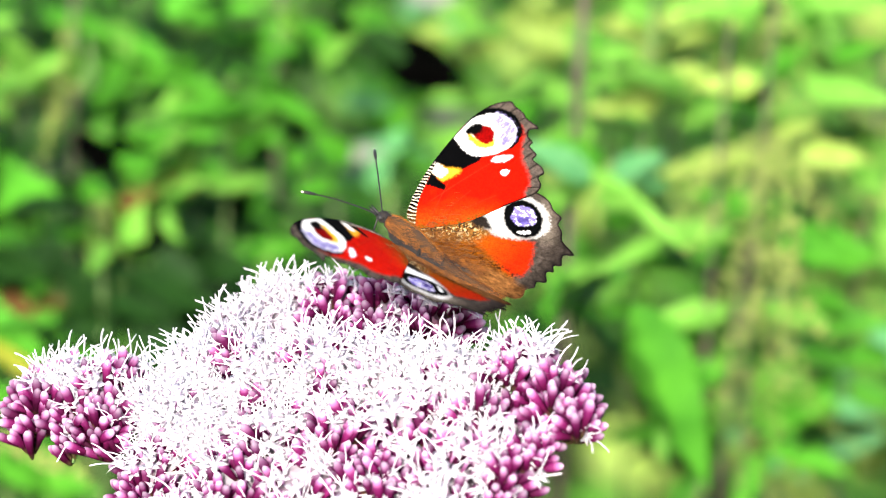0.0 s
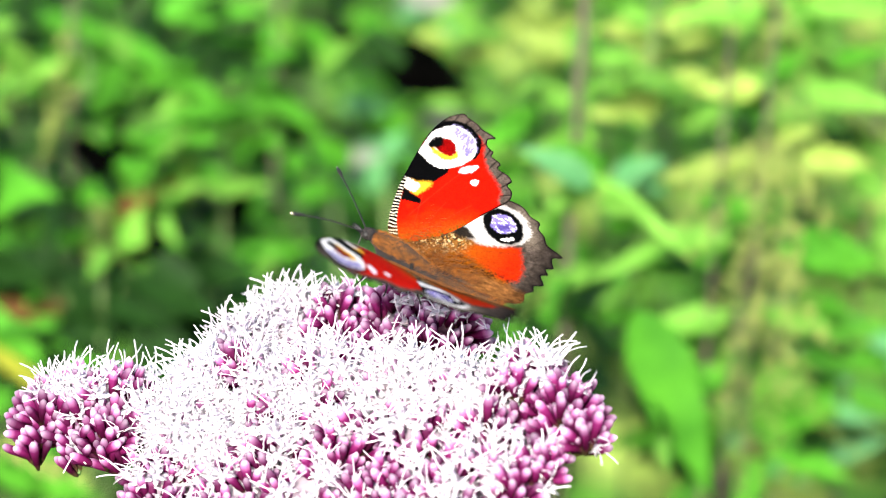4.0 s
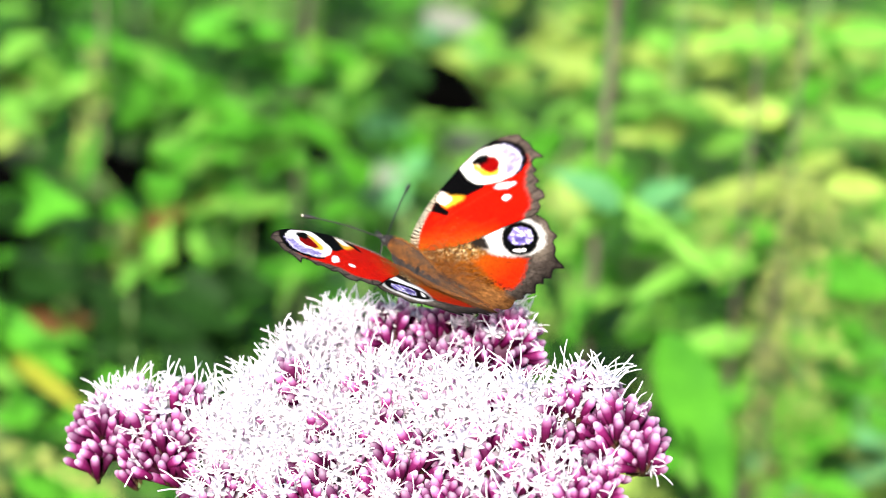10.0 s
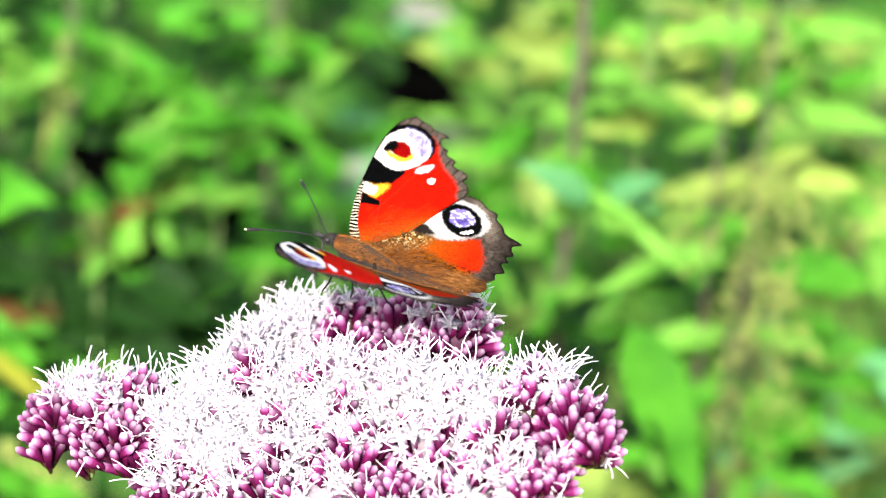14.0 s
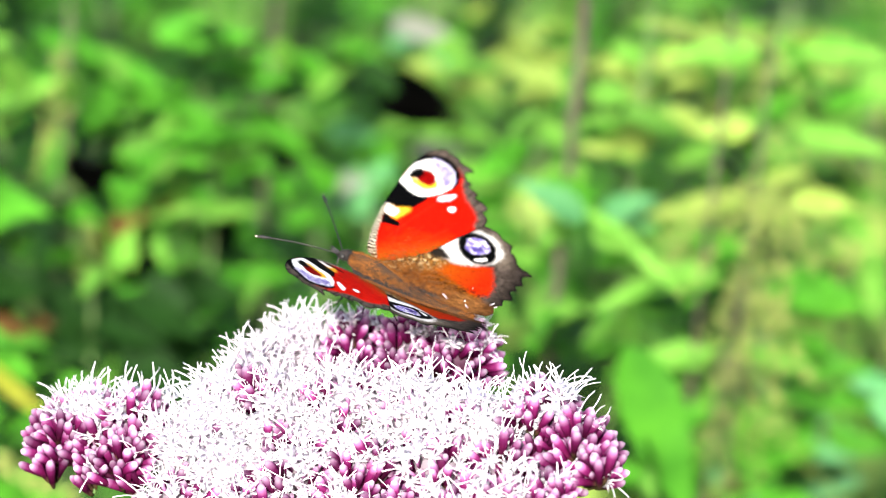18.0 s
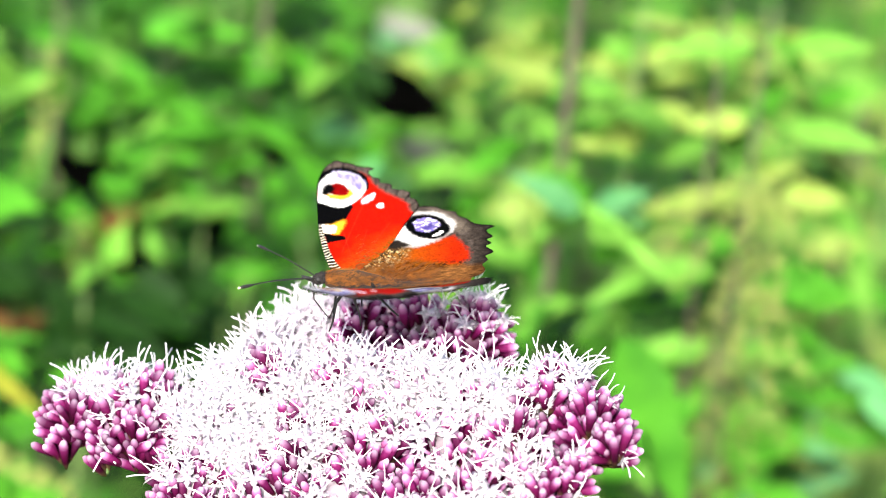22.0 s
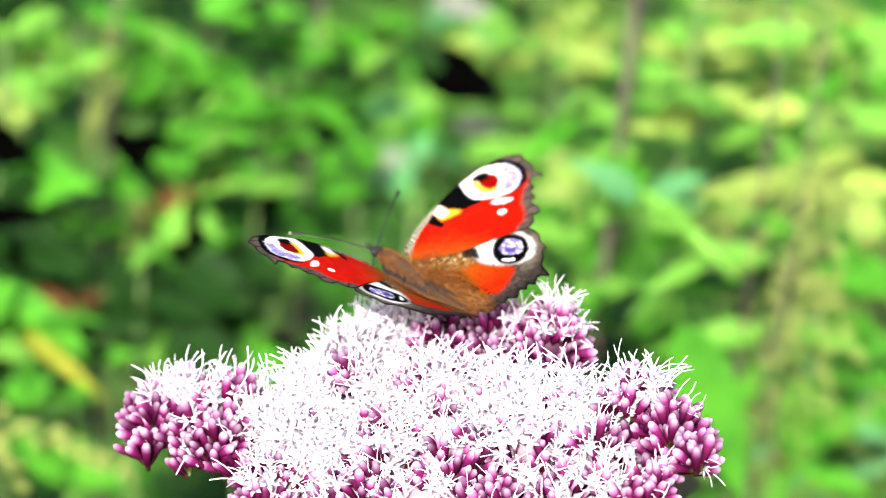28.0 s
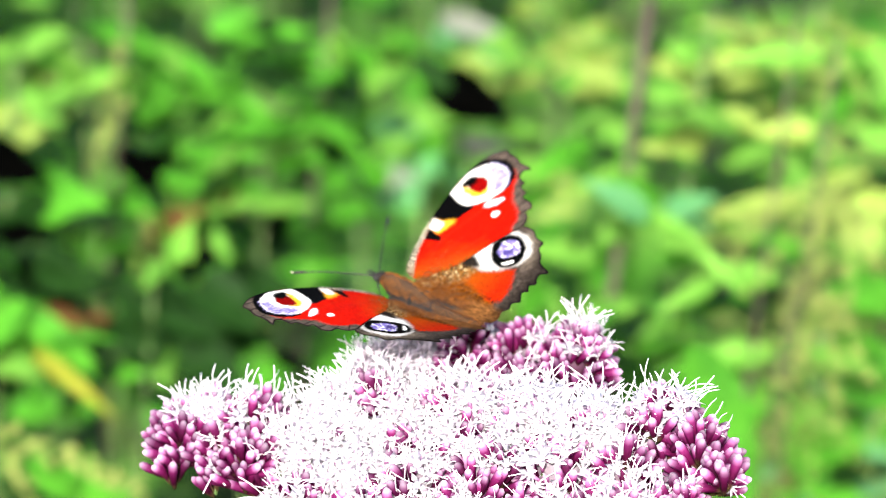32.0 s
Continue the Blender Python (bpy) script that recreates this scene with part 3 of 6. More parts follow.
    for base, tip, width, tone in (
        ((-18, 400, 838), (-7, 390, 839), 3, 'dark'),
        ((-44, 377, 827), (-57, 367, 829), 5, 'dark'),
        ((-21, 361, 855), (-29, 355, 865), 6, 'mid'),
        ((-43, 358, 840), (-49, 347, 841), 4, 'dark'),
        ((-56, 358, 866), (-58, 353, 879), 3, 'mid'),
        ((-47, 410, 858), (-39, 400, 860), 3, 'bright'),
        ((-53, 338, 887), (-64, 328, 889), 4, 'mid'),
        ((-35, 338, 872), (-31, 327, 873), 3, 'dark'),
        ((-50, 419, 873), (-64, 412, 879), 4, 'dark'),
        ((-54, 425, 875), (-50, 412, 872), 6, 'mid'),
    ):
        hung_leaf(thing, Vector(base) / 1000, Vector(tip) / 1000, width / 1000, tone)
    for base, tip, width, tone in (
        ((-66, 356, 879), (-72, 344, 877), 4, 'dark'),
        ((-49, 389, 872), (-39, 377, 869), 5, 'black'),
        ((-58, 387, 820), (-70, 381, 830), 4, 'dark'),
        ((20, 402, 827), (17, 390, 824), 5, 'black'),
    ):
        hung_leaf(thing, Vector(base) / 1000, Vector(tip) / 1000, width / 1000, tone)
    thing = plant('tall plant with a brown woody stem and toothed leaves', (0.060, 0.258, 0), (0.055, 0.293, 0.952), STEM_BROWN, 0.0034)
    for base, tip, width, tone in (
        ((48, 304, 916), (28, 299, 926), 10, 'yellow'),
        ((49, 288, 906), (30, 282, 915), 11, 'bright'),
        ((55, 285, 898), (42, 274, 898), 5, 'bright'),
        ((53, 279, 886), (38, 266, 880), 13, 'bright'),
        ((51, 291, 865), (31, 281, 865), 12, 'mid'),
        ((53, 281, 843), (26, 269, 840), 10, 'mid'),
        ((56, 313, 912), (72, 302, 912), 10, 'bright'),
        ((62, 206, 880), (84, 190, 832), 18, 'mid'),
        ((56, 281, 843), (69, 270, 845), 9, 'mid'),
        ((40, 275, 853), (52, 267, 861), 9, 'bright'),
    ):
        hung_leaf(thing, Vector(base) / 1000, Vector(tip) / 1000, width / 1000, tone)
    for base, tip, width, tone in (
        ((46, 349, 894), (44, 336, 890), 4, 'bright'),
        ((30, 340, 909), (22, 330, 912), 3, 'bright'),
        ((48, 337, 904), (38, 327, 905), 4, 'yellow'),
        ((53, 354, 912), (46, 347, 919), 3, 'bright'),
        ((37, 314, 888), (28, 304, 890), 2, 'mid'),
        ((30, 281, 908), (36, 275, 918), 5, 'bright'),
        ((40, 312, 894), (30, 301, 893), 4, 'mid'),
        ((27, 270, 907), (31, 262, 913), 2, 'mid'),
        ((53, 260, 896), (45, 254, 906), 5, 'mid'),
        ((43, 309, 891), (51, 299, 895), 3, 'mid'),
    ):
        hung_leaf(thing, Vector(base) / 1000, Vector(tip) / 1000, width / 1000, tone)
    for base, tip, width, tone in (
        ((48, 284, 890), (47, 278, 901), 3, 'mid'),
        ((51, 292, 885), (44, 285, 894), 2, 'bright'),
        ((42, 283, 868), (30, 275, 874), 4, 'bright'),
        ((34, 271, 878), (32, 264, 885), 2, 'bright'),
        ((38, 300, 869), (27, 293, 875), 3, 'mid'),
        ((36, 250, 891), (37, 242, 898), 1, 'bright'),
        ((31, 291, 873), (21, 280, 873), 4, 'mid'),
        ((35, 295, 854), (35, 283, 852), 3, 'dark'),
        ((28, 290, 855), (21, 278, 853), 5, 'mid'),
        ((50, 284, 872), (42, 276, 879), 4, 'mid'),
    ):
        hung_leaf(thing, Vector(base) / 1000, Vector(tip) / 1000, width / 1000, tone)
    for base, tip, width, tone in (
        ((47, 319, 827), (50, 308, 828), 3, 'mid'),
        ((50, 270, 855), (46, 258, 854), 3, 'dark'),
        ((33, 274, 842), (39, 263, 842), 5, 'dark'),
        ((52, 281, 840), (51, 275, 849), 3, 'mid'),
        ((57, 341, 901), (41, 332, 906), 6, 'bright'),
        ((75, 282, 914), (67, 274, 920), 4, 'bright'),
        ((65, 282, 914), (55, 273, 919), 2, 'bright'),
        ((55, 339, 892), (53, 327, 888), 6, 'bright'),
        ((70, 196, 847), (69, 185, 847), 2, 'bright'),
        ((64, 228, 842), (65, 218, 844), 1, 'dark'),
    ):
        hung_leaf(thing, Vector(base) / 1000, Vector(tip) / 1000, width / 1000, tone)
    for base, tip, width, tone in (
        ((68, 171, 859), (67, 165, 869), 3, 'mid'),
        ((68, 241, 837), (63, 234, 845), 2, 'bright'),
        ((63, 307, 839), (52, 296, 840), 4, 'dark'),
        ((63, 286, 844), (51, 276, 847), 4, 'dark'),
        ((60, 257, 858), (65, 250, 866), 3, 'bright'),
        ((56, 256, 852), (63, 249, 860), 4, 'bright'),
        ((62, 297, 849), (63, 287, 850), 3, 'mid'),
        ((38, 313, 843), (29, 306, 852), 4, 'mid'),
        ((46, 269, 859), (42, 258, 859), 3, 'mid'),
        ((59, 289, 842), (51, 280, 845), 2, 'mid'),
    ):
        hung_leaf(thing, Vector(base) / 1000, Vector(tip) / 1000, width / 1000, tone)
    thing = plant('nettle hung with yellow-green seed strands', (0.105, 0.235, 0), (0.095, 0.268, 0.959), STEM_BROWN, 0.0013)
    for base, tip, width, tone in (
        ((112, 298, 931), (122, 285, 926), 15, 'bright'),
        ((110, 301, 912), (124, 288, 910), 12, 'bright'),
        ((104, 304, 895), (119, 293, 896), 10, 'mid'),
        ((96, 281, 845), (116, 269, 843), 12, 'bright'),
        ((115, 295, 853), (129, 287, 860), 12, 'mid'),
        ((101, 266, 813), (127, 258, 822), 16, 'mid'),
        ((108, 258, 798), (128, 252, 810), 10, 'mid'),
        ((118, 299, 887), (109, 291, 892), 3, 'yellow'),
        ((134, 304, 886), (139, 294, 887), 4, 'bright'),
        ((130, 284, 885), (136, 272, 885), 4, 'bright'),
    ):
        hung_leaf(thing, Vector(base) / 1000, Vector(tip) / 1000, width / 1000, tone)
    for base, tip, width, tone in (
        ((124, 285, 885), (110, 276, 889), 5, 'yellow'),
        ((132, 301, 892), (120, 293, 899), 6, 'bright'),
        ((125, 301, 881), (133, 291, 885), 5, 'yellow'),
        ((133, 320, 913), (120, 313, 920), 3, 'bright'),
        ((124, 288, 919), (132, 280, 925), 3, 'mid'),
        ((112, 295, 919), (117, 289, 929), 4, 'mid'),
        ((125, 319, 924), (118, 310, 928), 2, 'mid'),
        ((134, 335, 892), (128, 329, 901), 4, 'bright'),
        ((127, 342, 900), (135, 329, 897), 6, 'bright'),
        ((120, 297, 920), (109, 286, 918), 3, 'mid'),
    ):
        hung_leaf(thing, Vector(base) / 1000, Vector(tip) / 1000, width / 1000, tone)
    for base, tip, width, tone in (
        ((117, 324, 902), (122, 315, 904), 3, 'bright'),
        ((122, 316, 887), (123, 304, 884), 4, 'bright'),
        ((110, 345, 878), (109, 339, 889), 4, 'mid'),
        ((103, 283, 906), (107, 273, 908), 2, 'bright'),
        ((102, 323, 881), (102, 316, 888), 2, 'dark'),
        ((122, 294, 830), (131, 284, 832), 3, 'bright'),
        ((110, 258, 843), (118, 249, 848), 3, 'bright'),
        ((105, 283, 847), (93, 274, 850), 4, 'mid'),
        ((100, 288, 839), (101, 281, 847), 2, 'mid'),
        ((127, 336, 828), (129, 325, 827), 2, 'mid'),
    ):
        hung_leaf(thing, Vector(base) / 1000, Vector(tip) / 1000, width / 1000, tone)
    for base, tip, width, tone in (
        ((135, 335, 845), (144, 323, 844), 4, 'mid'),
        ((120, 284, 864), (113, 273, 863), 3, 'dark'),
        ((141, 328, 847), (131, 319, 849), 3, 'dark'),
        ((128, 265, 814), (115, 258, 821), 5, 'mid'),
        ((125, 252, 816), (133, 243, 821), 3, 'dark'),
        ((106, 269, 815), (115, 261, 821), 3, 'bright'),
        ((128, 280, 808), (124, 274, 820), 3, 'dark'),
        ((111, 288, 794), (124, 279, 800), 3, 'dark'),
        ((127, 296, 791), (136, 287, 796), 3, 'dark'),
        ((110, 251, 808), (121, 244, 817), 3, 'dark'),
    ):
        hung_leaf(thing, Vector(base) / 1000, Vector(tip) / 1000, width / 1000, tone)
    for base, tip, width, tone in (
        ((132, 289, 793), (140, 280, 798), 4, 'bright'),
        ((119, 290, 882), (121, 284, 894), 4, 'yellow'),
        ((105, 266, 903), (112, 257, 910), 2, 'yellow'),
        ((126, 271, 907), (132, 261, 909), 4, 'yellow'),
        ((108, 288, 889), (110, 277, 889), 3, 'bright'),
    ):
        hung_leaf(thing, Vector(base) / 1000, Vector(tip) / 1000, width / 1000, tone)
    for top, low, fat in (
        ((103, 246, 913), (73, 230, 901), 2.3),
        ((101, 236, 915), (78, 214, 891), 2.2),
        ((101, 235, 914), (88, 209, 880), 2.6),
        ((101, 235, 914), (96, 213, 889), 2.2),
        ((103, 235, 914), (107, 210, 883), 2.6),
        ((104, 245, 911), (116, 226, 894), 2.3),
        ((90, 243, 906), (74, 228, 895), 1.9),
        ((103, 232, 883), (90, 213, 864), 2.3),
        ((103, 232, 883), (106, 208, 856), 2.6),
        ((105, 232, 883), (115, 212, 865), 2.3),
    ):
        seed_strand(thing, Vector(top) / 1000, Vector(low) / 1000, fat / 1000)
    for top, low, fat in (
        ((101, 236, 867), (88, 213, 842), 2.0),
    ):
        seed_strand(thing, Vector(top) / 1000, Vector(low) / 1000, fat / 1000)
    thing = plant('low pale plant with black leaves standing in for a shaded gap', (-0.003, 0.372, 0), (-0.005, 0.381, 0.841), STEM_GREEN, 0.002)
    for base, tip, width, tone in (
        ((-24, 442, 877), (-6, 431, 877), 12, 'mid'),
        ((-3, 408, 851), (28, 398, 856), 9, 'pale'),
        ((-6, 402, 900), (22, 392, 897), 14, 'pale'),
        ((-26, 393, 841), (-11, 385, 849), 10, 'pale'),
        ((-25, 411, 857), (-3, 400, 858), 12, 'teal'),
        ((14, 405, 880), (4, 397, 886), 4, 'yellow'),
        ((16, 400, 874), (25, 392, 882), 4, 'bright'),
        ((24, 383, 892), (16, 372, 892), 4, 'yellow'),
        ((28, 376, 891), (36, 367, 897), 4, 'bright'),
        ((22, 371, 899), (13, 361, 899), 3, 'bright'),
        ((25, 406, 884), (17, 395, 883), 3, 'bright'),
    ):
        hung_leaf(thing, Vector(base) / 1000, Vector(tip) / 1000, width / 1000, tone)
    for base, tip, width, tone in (
        ((-6, 433, 881), (15, 424, 887), 14, 'teal'),
        ((7, 366, 858), (29, 359, 868), 9, 'bright'),
        ((15, 373, 872), (36, 362, 875), 11, 'bright'),
        ((-11, 396, 849), (8, 384, 848), 10, 'teal'),
        ((21, 362, 850), (41, 355, 860), 11, 'mid'),
        ((35, 394, 889), (22, 383, 887), 5, 'yellow'),
        ((42, 380, 906), (49, 371, 910), 3, 'yellow'),
        ((40, 386, 894), (30, 376, 897), 4, 'yellow'),
        ((40, 359, 902), (49, 350, 908), 5, 'yellow'),
        ((42, 360, 900), (33, 350, 903), 4, 'yellow'),
    ):
        hung_leaf(thing, Vector(base) / 1000, Vector(tip) / 1000, width / 1000, tone)
    for base, tip, width, tone in (
        ((34, 376, 909), (41, 365, 908), 3, 'yellow'),
        ((20, 323, 837), (43, 311, 836), 16, 'bright'),
        ((-14, 357, 903), (-2, 350, 894), 7, 'dark'),
        # two black leaves set where there is only a deep shaded gap
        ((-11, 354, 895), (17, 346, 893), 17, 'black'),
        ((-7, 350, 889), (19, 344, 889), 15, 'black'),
        ((2, 345, 906), (10, 342, 907), 2, 'yellow'),
        ((-14, 450, 879), (-19, 438, 876), 4, 'bright'),
        ((-27, 445, 886), (-18, 434, 888), 2, 'dark'),
        ((28, 437, 842), (26, 430, 850), 4, 'teal'),
        ((3, 389, 850), (-4, 379, 852), 3, 'mid'),
        ((-16, 384, 836), (-11, 378, 848), 6, 'teal'),
    ):
        hung_leaf(thing, Vector(base) / 1000, Vector(tip) / 1000, width / 1000, tone)
    for base, tip, width, tone in (
        ((-7, 411, 829), (-18, 402, 832), 5, 'mid'),
        ((-20, 408, 839), (-17, 402, 849), 4, 'mid'),
        ((-16, 402, 834), (-24, 392, 835), 4, 'teal'),
        ((-18, 418, 862), (-9, 410, 867), 2, 'mid'),
        ((-14, 401, 849), (-2, 395, 859), 4, 'mid'),
        ((-27, 416, 856), (-27, 410, 866), 3, 'mid'),
        ((22, 381, 899), (6, 372, 902), 5, 'bright'),
        ((9, 421, 888), (18, 412, 893), 2, 'mid'),
        ((-3, 406, 892), (-4, 399, 900), 2, 'teal'),
        ((10, 411, 891), (15, 398, 888), 4, 'teal'),
    ):
        hung_leaf(thing, Vector(base) / 1000, Vector(tip) / 1000, width / 1000, tone)
    for base, tip, width, tone in (
        ((8, 376, 868), (1, 367, 873), 2, 'bright'),
        ((23, 357, 870), (24, 351, 880), 5, 'bright'),
        ((27, 358, 856), (33, 351, 866), 3, 'bright'),
        ((5, 390, 855), (-0, 383, 862), 2, 'bright'),
        ((24, 387, 872), (16, 381, 881), 5, 'bright'),
        ((30, 360, 884), (25, 353, 892), 3, 'bright'),
        ((3, 393, 846), (-2, 385, 853), 3, 'mid'),
        ((-4, 420, 849), (-1, 407, 845), 3, 'teal'),
        ((16, 433, 817), (16, 427, 827), 2, 'teal'),
        ((-11, 440, 825), (-29, 431, 829), 5, 'teal'),
    ):
        hung_leaf(thing, Vector(base) / 1000, Vector(tip) / 1000, width / 1000, tone)
    for base, tip, width, tone in (
        ((21, 403, 834), (14, 397, 843), 4, 'dark'),
        ((18, 353, 865), (28, 343, 867), 3, 'bright'),
        ((29, 371, 857), (23, 364, 865), 3, 'dark'),
        ((38, 333, 856), (37, 321, 856), 3, 'mid'),
        ((34, 420, 886), (42, 410, 888), 2, 'yellow'),
        ((22, 395, 893), (27, 384, 895), 2, 'bright'),
        ((21, 423, 894), (25, 415, 900), 3, 'yellow'),
        ((36, 414, 887), (34, 407, 894), 2, 'yellow'),
        ((21, 341, 820), (20, 335, 829), 2, 'bright'),
        ((33, 360, 828), (37, 354, 840), 6, 'bright'),
    ):
        hung_leaf(thing, Vector(base) / 1000, Vector(tip) / 1000, width / 1000, tone)
    for base, tip, width, tone in (
        ((29, 355, 829), (34, 350, 841), 6, 'mid'),
        ((48, 360, 827), (59, 348, 826), 7, 'mid'),
        ((-17, 353, 905), (-24, 343, 907), 2, 'black'),
    ):
        hung_leaf(thing, Vector(base) / 1000, Vector(tip) / 1000, width / 1000, tone)
    thing = plant('broad-leaved green plant with arching pale leaves', (0.074, 0.281, 0), (0.077, 0.315, 0.942), STEM_GREEN, 0.0014)
    for base, tip, width, tone in (
        ((58, 269, 889), (74, 263, 901), 10, 'teal'),
        ((51, 234, 908), (78, 215, 892), 4, 'bright'),
        ((96, 344, 914), (107, 333, 915), 5, 'yellow'),
        ((90, 323, 919), (79, 314, 922), 3, 'yellow'),
        ((93, 343, 913), (99, 335, 921), 3, 'yellow'),
        ((93, 340, 923), (101, 328, 923), 5, 'yellow'),
        ((94, 336, 920), (80, 325, 919), 6, 'yellow'),
        ((76, 310, 924), (84, 300, 928), 4, 'yellow'),
        ((117, 324, 911), (123, 312, 911), 3, 'bright'),
        ((110, 343, 906), (121, 330, 903), 6, 'bright'),
    ):
        hung_leaf(thing, Vector(base) / 1000, Vector(tip) / 1000, width / 1000, tone)
    for base, tip, width, tone in (
        ((107, 342, 904), (92, 332, 906), 5, 'bright'),
        ((111, 341, 917), (101, 329, 915), 4, 'bright'),
        ((94, 309, 923), (85, 300, 927), 3, 'bright'),
        ((119, 345, 914), (128, 337, 920), 4, 'yellow'),
        ((103, 333, 921), (109, 326, 928), 3, 'yellow'),
        ((107, 363, 903), (97, 355, 909), 4, 'yellow'),
        ((87, 319, 920), (95, 307, 920), 4, 'bright'),
        ((95, 331, 927), (105, 320, 928), 4, 'yellow'),
        ((81, 344, 910), (66, 335, 912), 4, 'yellow'),
        ((94, 333, 922), (80, 326, 929), 5, 'yellow'),
    ):
        hung_leaf(thing, Vector(base) / 1000, Vector(tip) / 1000, width / 1000, tone)
    for base, tip, width, tone in (
        ((65, 338, 918), (80, 325, 914), 12, 'bright'),
        ((85, 318, 900), (63, 307, 899), 11, 'bright'),
        ((81, 313, 889), (102, 306, 900), 12, 'bright'),
        ((91, 303, 906), (76, 295, 913), 7, 'yellow'),
        ((89, 346, 887), (75, 337, 890), 5, 'yellow'),
        ((80, 339, 900), (65, 330, 904), 4, 'yellow'),
        ((100, 322, 898), (106, 312, 901), 2, 'yellow'),
        ((100, 309, 912), (105, 301, 919), 3, 'yellow'),
        ((94, 316, 913), (85, 306, 916), 3, 'yellow'),
        ((69, 305, 848), (89, 293, 846), 12, 'mid'),
    ):
        hung_leaf(thing, Vector(base) / 1000, Vector(tip) / 1000, width / 1000, tone)
    for base, tip, width, tone in (
        ((72, 276, 834), (92, 269, 843), 14, 'mid'),
        ((90, 279, 818), (111, 272, 826), 16, 'mid'),
        ((84, 263, 806), (103, 251, 806), 10, 'mid'),
        ((86, 368, 890), (96, 360, 896), 6, 'dark'),
        ((103, 341, 831), (111, 330, 833), 9, 'dark'),
        ((55, 257, 904), (52, 246, 902), 3, 'mid'),
        ((78, 283, 879), (80, 276, 888), 3, 'mid'),
        ((77, 284, 883), (66, 276, 888), 4, 'teal'),
        ((52, 243, 901), (42, 236, 910), 5, 'teal'),
        ((56, 244, 887), (65, 235, 892), 2, 'mid'),
    ):
        hung_leaf(thing, Vector(base) / 1000, Vector(tip) / 1000, width / 1000, tone)
    for base, tip, width, tone in (
        ((66, 268, 878), (72, 261, 888), 4, 'bright'),
        ((72, 231, 888), (62, 220, 888), 3, 'bright'),
        ((52, 218, 907), (58, 208, 909), 2, 'bright'),
        ((92, 311, 920), (83, 301, 921), 3, 'yellow'),
        ((100, 338, 924), (111, 327, 925), 4, 'bright'),
        ((93, 311, 927), (95, 299, 927), 3, 'yellow'),
        ((86, 359, 901), (80, 347, 899), 3, 'bright'),
        ((119, 381, 896), (114, 374, 904), 3, 'bright'),
        ((124, 362, 912), (115, 349, 908), 4, 'bright'),
        ((109, 309, 912), (101, 298, 912), 4, 'bright'),
    ):
        hung_leaf(thing, Vector(base) / 1000, Vector(tip) / 1000, width / 1000, tone)
    for base, tip, width, tone in (
        ((98, 360, 898), (86, 350, 900), 3, 'yellow'),
        ((100, 370, 902), (103, 363, 911), 3, 'bright'),
        ((93, 362, 902), (94, 355, 911), 4, 'bright'),
        ((97, 351, 920), (95, 344, 928), 2, 'yellow'),
        ((92, 360, 902), (97, 348, 899), 3, 'bright'),
        ((84, 364, 914), (75, 356, 918), 2, 'mid'),
        ((65, 337, 924), (71, 327, 927), 3, 'mid'),
        ((70, 372, 900), (67, 364, 907), 3, 'mid'),
        ((71, 323, 924), (84, 313, 925), 5, 'bright'),
        ((60, 296, 899), (68, 285, 901), 2, 'bright'),
    ):
        hung_leaf(thing, Vector(base) / 1000, Vector(tip) / 1000, width / 1000, tone)
    for base, tip, width, tone in (
        ((72, 303, 909), (64, 295, 916), 3, 'mid'),
        ((68, 300, 906), (68, 293, 915), 3, 'mid'),
        ((83, 291, 909), (72, 283, 915), 4, 'bright'),
        ((83, 333, 895), (70, 323, 895), 5, 'mid'),
        ((100, 302, 887), (94, 294, 894), 3, 'bright'),
        ((96, 326, 876), (102, 316, 879), 1, 'mid'),
        ((105, 344, 885), (94, 333, 884), 4, 'mid'),
        ((98, 315, 908), (110, 305, 909), 4, 'bright'),
        ((76, 303, 900), (62, 293, 902), 4, 'yellow'),
        ((81, 361, 895), (70, 351, 898), 3, 'bright'),
    ):
        hung_leaf(thing, Vector(base) / 1000, Vector(tip) / 1000, width / 1000, tone)
    for base, tip, width, tone in (
        ((92, 322, 906), (98, 311, 905), 3, 'yellow'),
        ((93, 336, 821), (100, 324, 820), 3, 'bright'),
        ((88, 300, 849), (79, 291, 853), 3, 'dark'),
        ((65, 284, 847), (59, 274, 849), 3, 'bright'),
        ((81, 332, 822), (90, 320, 821), 6, 'bright'),
        ((73, 305, 830), (71, 299, 841), 2, 'bright'),
        ((92, 294, 822), (91, 281, 820), 5, 'dark'),
        ((89, 267, 846), (88, 260, 856), 4, 'dark'),
        ((90, 263, 848), (75, 253, 851), 5, 'mid'),
        ((104, 277, 812), (103, 266, 813), 2, 'dark'),
    ):
        hung_leaf(thing, Vector(base) / 1000, Vector(tip) / 1000, width / 1000, tone)
    for base, tip, width, tone in (
        ((109, 270, 829), (105, 264, 838), 4, 'dark'),
        ((92, 303, 795), (87, 293, 796), 2, 'mid'),
        ((102, 272, 813), (97, 265, 823), 3, 'bright'),
        ((96, 259, 811), (90, 253, 821), 4, 'bright'),
        ((98, 279, 788), (105, 271, 794), 3, 'dark'),
        ((81, 239, 814), (85, 231, 821), 2, 'bright'),
        ((98, 256, 807), (108, 248, 813), 3, 'dark'),
        ((105, 398, 873), (99, 385, 870), 3, 'mid'),
        ((97, 406, 871), (97, 395, 871), 2, 'mid'),
        ((82, 412, 880), (80, 406, 891), 3, 'dark'),
    ):
        hung_leaf(thing, Vector(base) / 1000, Vector(tip) / 1000, width / 1000, tone)
